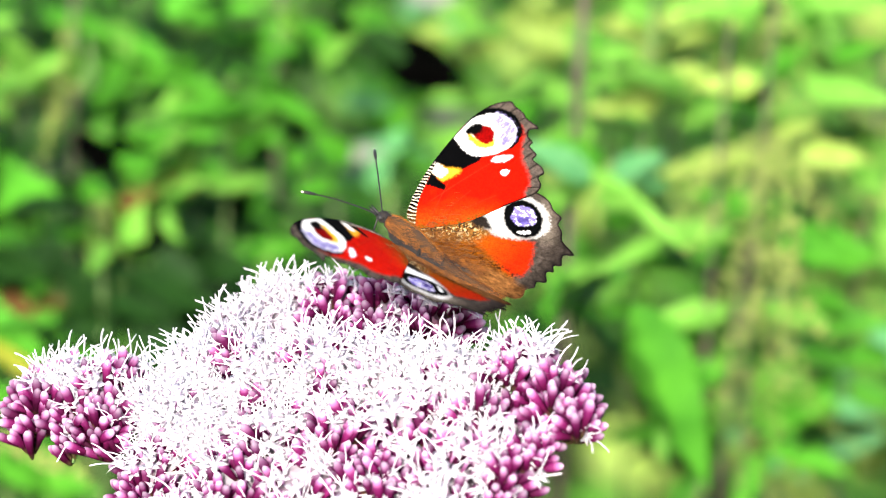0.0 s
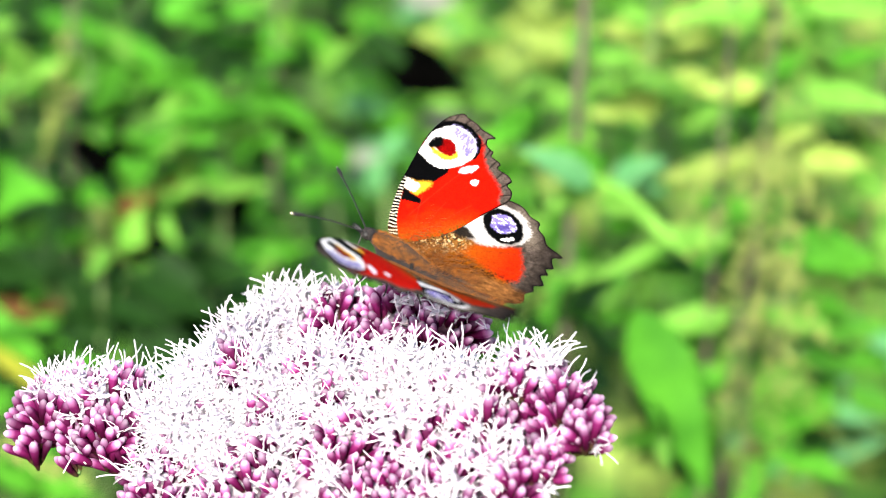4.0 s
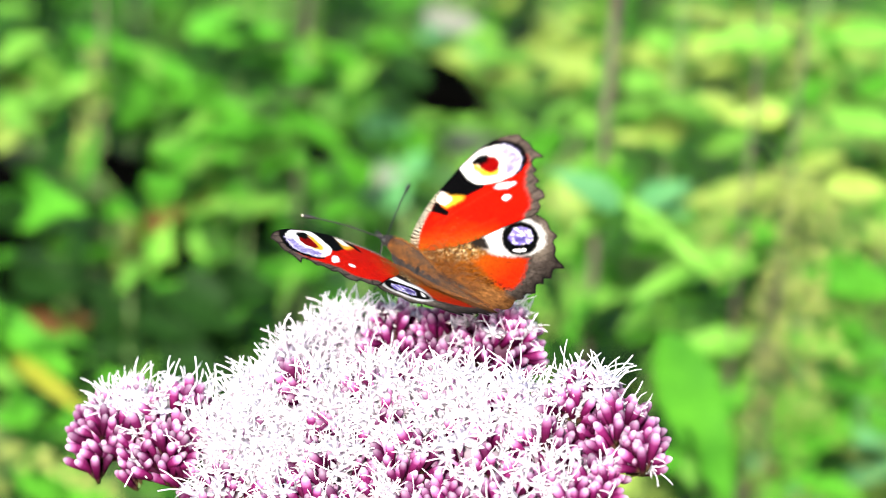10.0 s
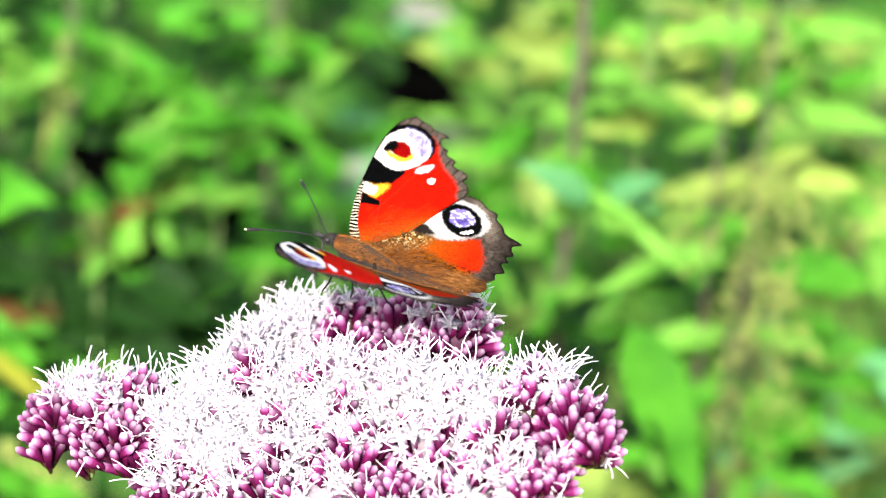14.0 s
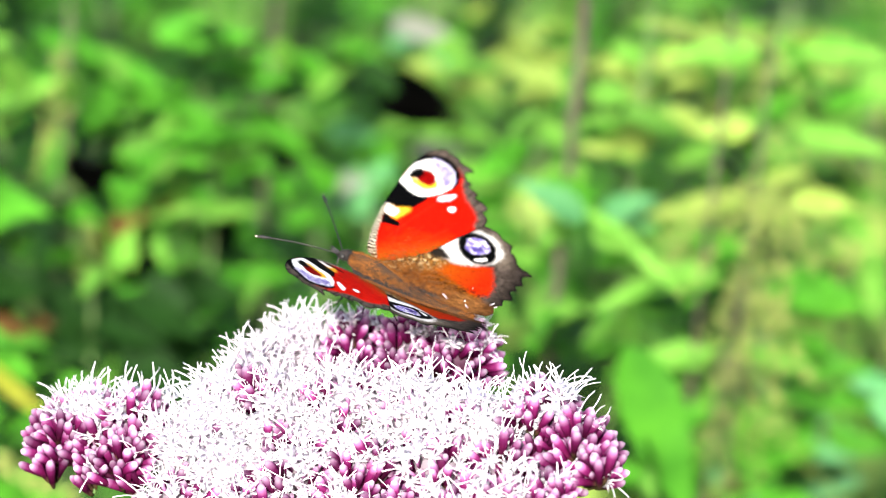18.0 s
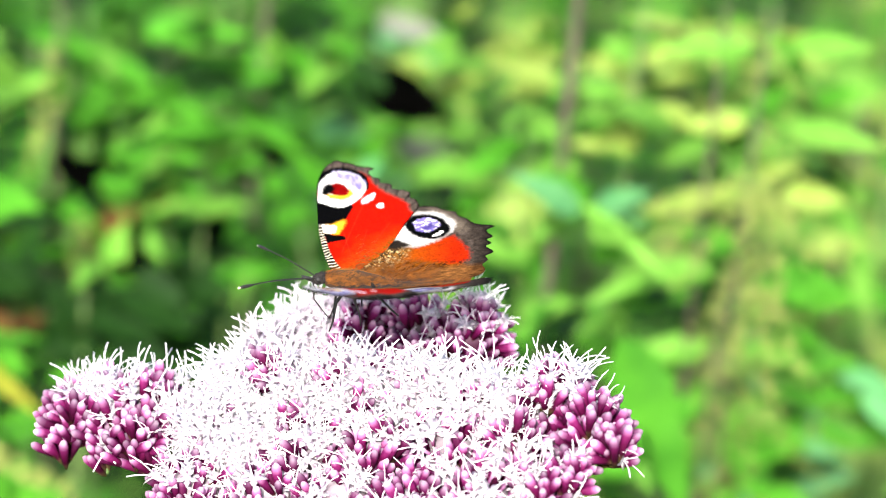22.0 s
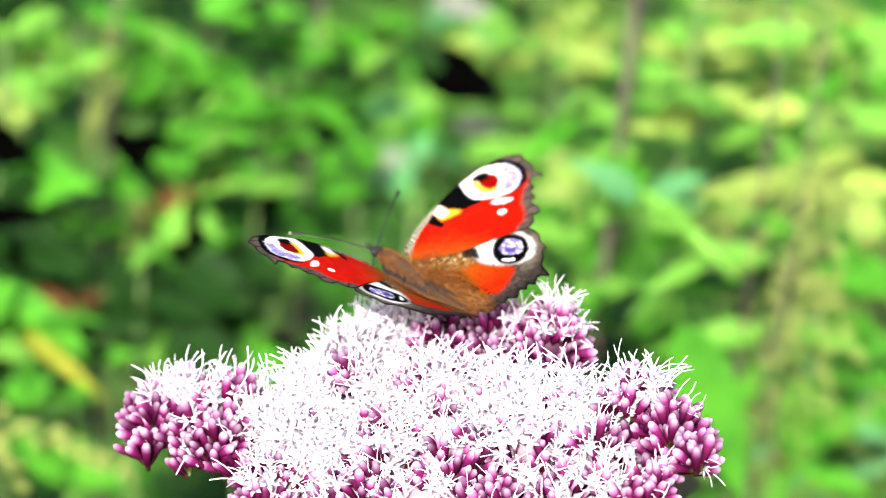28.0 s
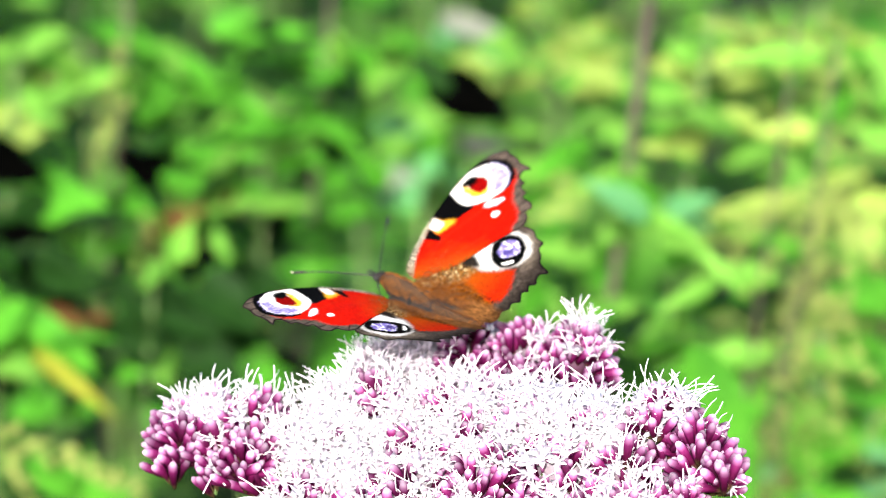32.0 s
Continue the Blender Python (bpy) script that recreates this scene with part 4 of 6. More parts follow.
    for base, tip, width, tone in (
        ((88, 391, 892), (87, 379, 891), 2, 'black'),
        ((113, 330, 836), (112, 323, 844), 2, 'black'),
        ((112, 361, 831), (102, 349, 829), 5, 'mid'),
        ((111, 349, 817), (97, 342, 824), 3, 'mid'),
        ((116, 332, 843), (111, 325, 851), 2, 'mid'),
    ):
        hung_leaf(thing, Vector(base) / 1000, Vector(tip) / 1000, width / 1000, tone)


near_plants()


def seed_nettle(label, foot, top, knots, seed):
    """A nettle in seed: at every knot two toothed leaves and a bunch of thin drooping strands."""
    pick = random.Random(seed)
    thing = plant(label, foot, top, STEM_BROWN, 0.0012)
    foot, top = Vector(foot), Vector(top)
    for z in knots:
        knot = foot.lerp(top, z / top.z)
        turn = pick.uniform(0, 3.1)
        for half in (0, math.pi):
            a = turn + half
            out = Vector((math.cos(a), 0.5 * math.sin(a), pick.uniform(-0.35, 0.1))).normalized()
            hung_leaf(thing, knot + out * 0.006, knot + out * pick.uniform(0.028, 0.042), pick.uniform(0.009, 0.013), pick.choice(("bright", "yellow", "yellow") if z > 0.89 else ("mid", "mid", "bright", "dark")))
        for k in range(4):
            a = turn + 0.6 + k * 1.6
            low = knot + Vector((math.cos(a) * pick.uniform(0.008, 0.034), -0.012 + 0.012 * math.sin(a), -pick.uniform(0.012, 0.032)))
            seed_strand(thing, knot, low, pick.uniform(0.001, 0.0015))


def leaf_spray(label, foot, low, high, count, tones, seed):
    """A leafy plant: toothed leaves set all over the space between two corners, on one stem."""
    pick = random.Random(seed)
    thing = plant(label, foot, ((low[0] + high[0]) / 2, high[1], high[2]), STEM_GREEN, 0.0012)
    for k in range(count):
        at = Vector([a + (b - a) * s for a, b, s in zip(low, high, (pick.random(), pick.random(), (k + pick.random()) / count))])
        way = Vector((pick.choice((-1, 1)) * pick.uniform(0.5, 1), pick.uniform(-0.4, 0.1), pick.uniform(-0.7, 0.3))).normalized()
        face = (pick.uniform(-0.4, 0.4), pick.uniform(-0.9, -0.3), 0.8)
        hung_leaf(thing, at, at + way * pick.uniform(0.02, 0.032), pick.uniform(0.008, 0.013), pick.choice(tones), 0.15, face)


leaf_spray("green leafy plant with toothed leaves", (0.13, 0.29, 0), (0.088, 0.255, 0.795), (0.15, 0.3, 0.84), 22, ("mid", "mid", "dark", "teal"), 31)
leaf_spray("fresh green leafy plant with toothed leaves", (-0.055, 0.345, 0), (-0.072, 0.34, 0.855), (-0.038, 0.36, 0.888), 9, ("mid", "mid", "bright"), 32)
leaf_spray("green leafy plant with toothed leaves", (-0.1, 0.37, 0), (-0.13, 0.37, 0.872), (-0.078, 0.39, 0.905), 8, ("mid", "mid", "dark"), 33)
# all leaves in the dark tone, so the shade here is in their colour
leaf_spray("low leafy plant with shade put into its dark green leaves", (-0.085, 0.3, 0), (-0.105, 0.265, 0.832), (-0.072, 0.285, 0.862), 13, ("dark",), 34)
leaf_spray("low green leafy plant with broad leaves", (-0.14, 0.28, 0), (-0.15, 0.25, 0.838), (-0.122, 0.265, 0.866), 6, ("mid", "dark", "mid"), 35)
seed_nettle("nettle in seed with yellow-green top leaves and tan strands", (0.121, 0.262, 0), (0.106, 0.262, 0.955), (0.945, 0.921, 0.9, 0.879, 0.857, 0.834, 0.81), 21)
seed_nettle("nettle in seed with thin drooping tan strands", (0.142, 0.33, 0), (0.147, 0.32, 0.91), (0.905, 0.884, 0.862, 0.841, 0.82, 0.8), 22)
seed_nettle("nettle in seed with thin drooping tan strands", (0.094, 0.25, 0), (0.099, 0.25, 0.882), (0.878, 0.856, 0.836, 0.815, 0.795), 23)


# ---- nettles standing further back ----
def nettle(label, height, tones, seed):
    pick = random.Random(seed)
    thing = tagged(new("nettle"), label, "nettle", "nettles in the undergrowth")
    points = [(0.02 * math.sin(3 * s + seed), 0.02 * math.sin(2 * s + 2 * seed), height * s) for s in [k / 10 for k in range(11)]]
    v, f = tube(points, [0.0035 - 0.0022 * k / 10 for k in range(11)], 6)
    part_of("stem", mesh_of("stem", v, f, STEM_GREEN), thing)
    z, turn = 0.1, pick.random() * 3
    while z < height:
        s = z / height
        length = 0.075 * (1.15 - 0.65 * s) * pick.uniform(0.8, 1.2)
        for half in (0, math.pi):
            a = turn + half + pick.uniform(-0.3, 0.3)
            m = Matrix.Translation((0.02 * math.sin(3 * s + seed), 0.02 * math.sin(2 * s + 2 * seed), z)) @ Euler((pick.uniform(-0.4, 0.4), pick.uniform(-0.15, 0.55), a)).to_matrix().to_4x4() @ Matrix.Translation((0.012, 0, 0))
            part_of("leaf", blade(pick.choice(tones), length, length * 0.55, 0.2), thing, m)
        z += pick.uniform(0.035, 0.055)
        turn += math.pi / 2 + pick.uniform(-0.3, 0.3)
    return thing


def build_nettles():
    kinds = [
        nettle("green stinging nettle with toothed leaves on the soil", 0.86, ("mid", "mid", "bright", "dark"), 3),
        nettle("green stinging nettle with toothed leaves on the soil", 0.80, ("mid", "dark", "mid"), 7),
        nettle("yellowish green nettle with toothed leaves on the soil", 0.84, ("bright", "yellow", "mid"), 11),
        nettle("nettle with the shade of taller plants put into its dark green colour", 0.72, ("dark", "dark", "mid"), 15),
    ]
    for k, thing in enumerate(kinds):
        thing.location = (-0.42 + 0.28 * k, 0.62 + 0.05 * (k % 2), 0)
    pick = random.Random(5)
    for row in range(5):
        for k in range(11):
            x, y = -0.62 + 0.125 * k + pick.uniform(-0.05, 0.05), 0.50 + 0.22 * row + pick.uniform(-0.08, 0.08)
            # bright kinds right, dark kinds left: uneven light put into the choice of colours
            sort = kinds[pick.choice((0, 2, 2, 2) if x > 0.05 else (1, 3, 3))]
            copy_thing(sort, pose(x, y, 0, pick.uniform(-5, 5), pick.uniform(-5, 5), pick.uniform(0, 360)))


build_nettles()


def build_undergrowth():
    """A low tangle of leaves over the soil all round, in three greens."""
    pick = random.Random(9)
    heaps = {"dark": [], "mid": [], "bright": []}
    for k in range(15000):
        far = k % 3 == 0
        x, y = (pick.uniform(-6, 6), pick.uniform(-3, 9)) if far else (pick.uniform(-1.3, 1.3), pick.uniform(0.4, 3.2))
        if x * x + (y + 0.1) ** 2 < 0.6**2:
            continue
        if not far and (x / 1.15) ** 2 + ((y - 1.75) / 1.6) ** 2 > 1 + 0.45 * noise.noise((x * 2, y * 2, 7)):
            continue
        swell = noise.noise((x * 1.7, y * 1.7, 4.0))
        top = 0.34 + 0.3 * swell + (0.08 if x > 0.2 else 0.0)
        if noise.noise((x * 5, y * 5, 9)) < -0.28 and not far:
            continue
        z = max(0.02, top * pick.uniform(0.35, 1.0)) if not far else pick.uniform(0.012, 0.05)
        # leaf tones brighten towards +x: a sunnier right side put into the colours
        sunlit_tone = min(1.0, max(0.0, 0.4 + 1.6 * x + 0.5 * noise.noise((x * 2.5, y * 2.5, 2))))
        length = pick.uniform(0.035, 0.085) * (1.8 if far else 1)
        turn = Euler((pick.uniform(-0.5, 0.5), pick.uniform(-0.3, 0.5), pick.uniform(0, 6.28))).to_matrix()
        shape = [(0, 0, 0), (0.35, 0.24, 0.05), (0.7, 0.17, 0.02), (1, 0, -0.16), (0.7, -0.17, 0.02), (0.35, -0.24, 0.05), (0.4, 0, -0.02), (0.75, 0, -0.06)]
        heaps[pick.choices(("dark", "mid", "bright"), (8 - 6 * sunlit_tone, 4, 0.4 + 4.6 * sunlit_tone))[0]].append(([turn @ Vector(q) * length + Vector((x, y, z)) for q in shape], [(0, 6, 1), (1, 6, 7, 2), (2, 7, 3), (0, 5, 6), (5, 4, 7, 6), (4, 3, 7)]))
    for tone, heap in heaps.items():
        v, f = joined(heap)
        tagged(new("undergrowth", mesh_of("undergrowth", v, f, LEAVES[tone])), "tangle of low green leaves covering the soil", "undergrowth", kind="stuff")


build_undergrowth()


# ---- the flower ----
def bud_shape(seed):
    pick = random.Random(seed)
    length, wide = 6.4 * pick.uniform(0.86, 1.12), 0.86 * pick.uniform(0.8, 1.15)
    rings = [(0.0, 0.35), (0.16, 0.62), (0.26, 0.66), (0.5, 0.82), (0.7, 1.0), (0.86, 0.9), (0.95, 0.6), (1.0, 0.16)]
    points = [(0.12 * math.sin(3 * s + seed), 0.1 * math.sin(2 * s), length * s) for s, _ in rings]
    v, f = tube(points, [wide * r for _, r in rings], 7)
    along = np.repeat([s for s, _ in rings], 7)
    return np.array([tuple(p) for p in v]) / 1000, f, along, np.full(len(v), 0.0)


def bloom_shape(seed, styles=3):
    """An open floret: a funnel, five spread lobes and long pale forked styles."""
    pick = random.Random(100 + seed)
    length = 4.4 * pick.uniform(0.9, 1.1)
    rings = [(0.0, 0.3), (0.25, 0.42), (0.6, 0.5), (0.85, 0.75), (1.0, 0.95)]
    v, f = tube([(0, 0, length * s) for s, _ in rings], [0.8 * r for _, r in rings], 6)
    along = list(np.repeat([0.45 * s for s, _ in rings], 6))
    verts, faces = list(v), list(f)
    for k in range(5):
        a = 2 * math.pi * k / 5 + pick.uniform(-0.2, 0.2)
        out = Vector((math.cos(a), math.sin(a), 0))
        side = Vector((-math.sin(a), math.cos(a), 0))
        base = len(verts)
        mid, tip = Vector((0, 0, length + 0.25)) + out * 1.3, Vector((0, 0, length + pick.uniform(-0.1, 0.7))) + out * 2.5
        low = Vector((0, 0, length - 0.1)) + out * 0.45
        verts += [low - side * 0.3, low + side * 0.3, mid + side * 0.62, tip, mid - side * 0.62, mid - Vector((0, 0, 0.18))]
        faces += [(base, base + 1, base + 2, base + 4), (base + 4, base + 2, base + 3), (base, base + 5, base + 1), (base + 5, base + 2, base + 1), (base + 5, base + 3, base + 2), (base + 5, base + 4, base + 3), (base, base + 4, base + 5)]
        along += [0.5, 0.5, 0.62, 0.75, 0.62, 0.55]
    for k in range(styles):
        a = 2 * math.pi * (k + pick.random() * 0.5) / styles
        lean, curl, reach = pick.uniform(0.1, 0.62), pick.gauss(0, 0.55), pick.uniform(2.8, 6.2)
        points = []
        for i in range(6):
            s = i / 5
            flat = a + curl * s
            r = 0.2 + reach * (lean * s + 0.25 * s * s)
            points.append((r * math.cos(flat), r * math.sin(flat), length - 0.4 + reach * (s - 0.35 * lean * s * s)))
        base = len(verts)
        v, f = tube(points, [0.14, 0.125, 0.115, 0.115, 0.13, 0.1], 4)
        verts += v
        faces += [tuple(i + base for i in face) for face in f]
        along += list(np.repeat([0.7, 0.8, 0.85, 0.9, 0.95, 1.0], 4))
    return np.array([tuple(p) for p in verts]) / 1000, faces, np.array(along), np.full(len(verts), 1.0)


SHAPES = {"bud": [bud_shape(k) for k in range(4)], "floret": [bloom_shape(k) for k in range(12)]}
FLORET_MESHES = {kind: [mesh_of(kind, v, f, FLORET, along=a, tone=t) for v, f, a, t in shapes] for kind, shapes in SHAPES.items()}


def cluster(flower, centre, radius, flat, open_share, count, single, seed, lean=(0, 0, 1), label="", reach=1.75):
    """A rounded bunch of florets on stalks round centre. open_share(way) says how likely a floret facing that way is open."""
    pick = random.Random(seed)
    count = int(count * 1.3)
    centre = Vector(centre)
    rear = centre.y > 0.01
    crested = open_share(Vector((0, 0, 1))) - open_share(Vector((1, 0, 0))) > 0.6
    body = part_of("flower_cluster", None, flower, Matrix.Translation(centre - flower.location), label)
    frame_of = Vector(lean).normalized().to_track_quat("Z", "Y")
    verts, faces, along, tone, stalks = [], [], [], [], []
    total = 0
    order = list(range(count))
    pick.shuffle(order)
    chosen = set(order[:single])
    for k in range(count):
        up = 1 - (k + 0.5) / count * reach * 0.5 * 1.15
        a = k * 2.399963 + pick.uniform(-0.15, 0.15)
        side = math.sqrt(max(0, 1 - up * up))
        way = frame_of @ Vector((side * math.cos(a), side * math.sin(a), up))
        rim = Vector((way.x * radius, way.y * radius, way.z * radius * flat)) * pick.uniform(0.9, 1.08)
        grouped = 0.5 + 0.5 * noise.noise(way * 4.2 + Vector((seed * 3.1, 0, 0))) * 1.6 + pick.uniform(-0.3, 0.3)
        kind = "floret" if grouped < open_share(way) else "bud"
        if kind == "bud" and k % 3:
            continue
        if kind == "bud":
            aim = Vector((way.x * 0.9 + pick.uniform(-0.3, 0.3), way.y * 0.3 + 0.22 + pick.uniform(-0.25, 0.25), 0.5 + 0.45 * way.z))
        else:
            aim = way * 0.9 + Vector((pick.uniform(-0.45, 0.45), pick.uniform(-0.3, 0.3), 0.5 + pick.uniform(-0.15, 0.15)))
        aim.normalize()
        base = rim - aim * (0.0052 if kind == "bud" else 0.0042)
        # a head of buds fans out of one green cup, an open floret stands alone
        for j in range(pick.choice((4, 5, 5)) if kind == "bud" else 1):
            turn, root = aim, base
            if kind == "bud":
                swing = j * 1.35 + k
                out = aim.orthogonal().normalized()
                out = (Matrix.Rotation(swing, 3, aim) @ out) * (0.0 if j == 0 else 1.0)
                turn, root = (aim + out * pick.uniform(0.26, 0.56)).normalized(), base + out * 0.0007 + aim * pick.uniform(-0.0006, 0.0006)
            n = pick.randrange(len(SHAPES[kind]))
            m = aimed(root, turn, pick.uniform(0, 6.28)) @ Matrix.Scale(pick.uniform(0.85, 1.1) if kind == "bud" else pick.choice((0.75, 0.9, 1.0, 1.1) if rear or crested else (0.8, 0.9, 1.0, 1.2)), 4)
            if k in chosen:
                part_of(kind, FLORET_MESHES[kind][n], body, m)
                continue
            v, f, al, to = SHAPES[kind][n]
            mm = np.array(m)
            verts.append(v @ mm[:3, :3].T + mm[:3, 3])
            faces += [tuple(i + total for i in face) for face in f]
            along.append(al)
            tone.append(to * (0.84 if rear else 1.0))
            total += len(v)
        if k % 4 == 0:
            stalks.append(tube([Vector((0, 0, -radius * flat * 0.8)), base * 0.45 + Vector((0, 0, -radius * 0.2)), base], [0.0007, 0.0006, 0.0005], 5))
    if verts:
        tagged(part_of("floret_mass", mesh_of("floret_mass", np.concatenate(verts), faces, FLORET, along=np.concatenate(along), tone=np.concatenate(tone)), body), kind="stuff")
    # the bed of closely packed corollas under the open florets
    bed, rings, turns = [], 7, 16
    for i in range(rings):
        for j in range(turns):
            low, a = 0.1 + 1.75 * i / (rings - 1), 2 * math.pi * (j + 0.5 * (i % 2)) / turns
            way = frame_of @ Vector((math.sin(low) * math.cos(a), math.sin(low) * math.sin(a), math.cos(low)))
            bed.append(Vector((way.x, way.y, way.z * flat)) * (radius - 0.0035 + 0.0014 * open_share(way) + 0.0007 * noise.noise(way * 9 + Vector((seed, 0, 0)))))
    quads = [(i * turns + j, i * turns + (j + 1) % turns, (i + 1) * turns + (j + 1) % turns, (i + 1) * turns + j) for i in range(rings - 1) for j in range(turns)]
    pale = [open_share(p.normalized()) for p in bed]
    part_of("floret_bed", mesh_of("floret_bed", bed, [tuple(reversed(q)) for q in quads] + [tuple(range(turns))], FLORET, along=[0.28 + 0.32 * k for k in pale], tone=pale), body)
    v, f = joined(stalks)
    tagged(part_of("stalk_tangle", mesh_of("stalk_tangle", v, f, STEM_GREEN), body), kind="stuff")
    return body


def build_flower():
    flower = tagged(new("hemp_agrimony"), "flat-topped pink and white hemp agrimony flower head on a stem", "flower")
    flower.location = (-0.005, -0.012, 0)
    forks = []
    sorts = ("bunch of deep pink buds with pale tips", "bunch of open white florets with curling styles", "bunch of pink buds and open white florets")

    def topped(low, high):
        return lambda way: low + (high - low) * min(1.0, max(0.0, (way.z - 0.45) / 0.4))

    # place in mm, radius in mm, share of open florets at the sides and on top, florets, those built singly, lean, sort
    rows_1 = (
        (-67.9, 6.0, 956.3, 6.2, 0.0, 0.1, 38, 24, -0.5, -0.3, 0),
        (-63.1, 8.5, 958.3, 7.4, 0.1, 0.9, 70, 24, -0.2, -0.2, 2),
        (-53.0, 6.4, 959.3, 8.0, 0.06, 0.7, 47, 24, 0.1, -0.3, 0),
        (-54.1, -0.2, 956.7, 5.7, 0.02, 0.1, 33, 22, -0.1, -0.5, 0),
        (-60.5, 2.3, 956.7, 5.3, 0.1, 0.4, 29, 20, -0.3, -0.5, 0),
        (-68.3, 8.6, 959.7, 4.0, 0.0, 0.9, 16, 10, -0.4, 0, 0),
        (-39.7, -0.1, 958.4, 8.6, 0.97, 0.95, 59, 6, -0.1, -0.2, 1),
        (-35.3, 4.5, 963.5, 7.5, 0.97, 0.95, 56, 6, -0.2, -0.1, 1),
        (-28.4, 14.4, 965.6, 7.6, 0.88, 0.97, 70, 6, -0.2, 0, 1),
    )
    rows_2 = (
        (-20.1, 22.7, 966.5, 8.4, 0.92, 0.97, 74, 8, -0.1, 0, 1),
        (-9.6, 21.9, 969.2, 8.1, 0.12, 0.3, 40, 10, 0, -0.2, 0),
        (0.7, 18.5, 969.9, 8.1, 0.12, 0.3, 46, 16, 0, -0.3, 0),
        (9.9, 15.3, 970.1, 8.5, 0.05, 0.2, 52, 24, 0.2, -0.3, 0),
        (12.3, 17.5, 975.1, 4.9, 0.3, 0.75, 30, 4, 0.3, 0, 2),
        (-16.3, 16.4, 964.9, 6.7, 0.45, 0.7, 50, 4, 0, -0.2, 2),
        (-2.7, 13.1, 966.6, 6.7, 0.15, 0.35, 27, 6, 0, -0.2, 0),
        (-24.2, 2.0, 964.1, 8.5, 0.75, 0.95, 59, 6, 0, -0.2, 2),
        (-11.4, -0.6, 966.2, 8.5, 0.75, 0.95, 59, 6, 0, -0.2, 2),
    )
    rows_3 = (
        (1.7, -4.5, 967.6, 8.4, 0.75, 0.95, 59, 6, 0, -0.2, 2),
        (13.1, -9.3, 968.6, 7.7, 0.95, 0.95, 56, 6, 0.1, -0.2, 1),
        (26.3, -9.9, 971.9, 7.9, 0.05, 0.7, 49, 24, 0.1, -0.2, 0),
        (32.6, -17.3, 969.8, 7.4, 0.03, 0.15, 46, 24, 0.4, -0.3, 0),
        (35.8, -23.5, 969.9, 4.2, 0.02, 0.05, 24, 22, 0.7, -0.3, 0),
        (28.6, -27.1, 966.5, 3.3, 0.05, 0.2, 16, 14, 0.4, -0.4, 0),
        (-33.4, -6.4, 956.0, 8.9, 0.95, 0.97, 61, 6, -0.1, -0.2, 1),
        (-20.1, -8.6, 958.5, 8.9, 0.28, 0.56, 61, 6, 0, -0.2, 2),
        (-6.9, -12.4, 960.1, 8.8, 0.28, 0.56, 61, 8, 0, -0.2, 2),
    )
    rows_4 = (
        (6.6, -15.3, 962.3, 8.7, 0.28, 0.56, 61, 8, 0, -0.2, 2),
        (18.8, -18.8, 964.7, 7.6, 0.28, 0.56, 54, 6, 0.2, -0.2, 2),
        (-42.5, -11.6, 950.8, 8.2, 0.4, 0.6, 44, 4, -0.3, -0.2, 2),
        (-28.0, -16.8, 951.5, 8.6, 0.4, 0.6, 47, 6, 0, -0.3, 2),
        (-14.4, -20.2, 953.5, 8.5, 0.3, 0.56, 48, 10, 0, -0.3, 2),
        (-0.4, -23.7, 955.4, 8.7, 0.3, 0.56, 48, 10, 0, -0.3, 2),
        (12.3, -26.0, 958.2, 8.2, 0.3, 0.56, 47, 10, 0.1, -0.3, 2),
        (22.7, -29.0, 961.4, 6.1, 0.3, 0.56, 35, 6, 0.3, -0.3, 2),
        (-35.9, -23.3, 945.4, 8.5, 0.4, 0.6, 39, 0, -0.2, -0.4, 2),
    )
    rows_5 = (
        (-19.6, -28.3, 947.1, 8.6, 0.3, 0.56, 39, 0, 0, -0.4, 2),
        (-3.6, -32.9, 949.3, 8.6, 0.3, 0.56, 39, 0, 0, -0.4, 2),
        (12.1, -35.4, 952.7, 8.3, 0.3, 0.56, 39, 0, 0.2, -0.4, 2),
    )
    rows_6 = (
        (-29.2, 4.0, 970.4, 3.8, 0.02, 0.05, 16, 12, 0, -0.3, 0),
        (-8.3, 4.0, 969.6, 3.8, 0.02, 0.1, 16, 12, 0.1, -0.3, 0),
    )
    seed = 0
    for rows in (rows_1, rows_2, rows_3, rows_4, rows_5, rows_6):
        for x, y, z, radius, low, high, count, single, lean_x, lean_y, sort in rows:
            seed += 1
            cluster(flower, (x / 1000, y / 1000, z / 1000), radius / 1000, 0.95, topped(low, high), count, single, seed, (lean_x, lean_y, 1), sorts[sort])
            forks.append((x / 1000, y / 1000, (z - radius * 0.6) / 1000))
    fork = Vector((0, 0, 0.86))
    points = [fork * (k / 8) + Vector((0.004 * math.sin(k), 0.003 * math.sin(1.7 * k), 0)) * (k < 8) for k in range(9)]
    v, f = tube(points, [0.0034 - 0.0012 * k / 8 for k in range(9)], 8)
    part_of("stem", mesh_of("stem", v, f, STEM_GREEN), flower)
    knots = [Vector((0.018 * math.cos(a), 0.014 * math.sin(a), 0.915)) for a in (0.3, 1.5, 2.7, 3.9, 5.1)] + [Vector((-0.034, 0.012, 0.953)), Vector((0.02, 0.0, 0.962))]
    for knot in knots:
        v, f = tube([fork * 0.985, fork.lerp(knot, 0.5) + Vector((0, 0, -0.006)), knot], [0.0019, 0.0016, 0.0014], 6)
        part_of("branch", mesh_of("branch", v, f, STEM_GREEN), flower)
    for x, y, z in forks:
        end = Vector((x, y, z)) - flower.location
        knot = min(knots, key=lambda k: (k - end).length)
        v, f = tube([knot, knot.lerp(end, 0.5) + Vector((0, 0, -0.001)), end], [0.0012, 0.001, 0.0009], 6)
        part_of("branch", mesh_of("branch", v, f, STEM_GREEN), flower)
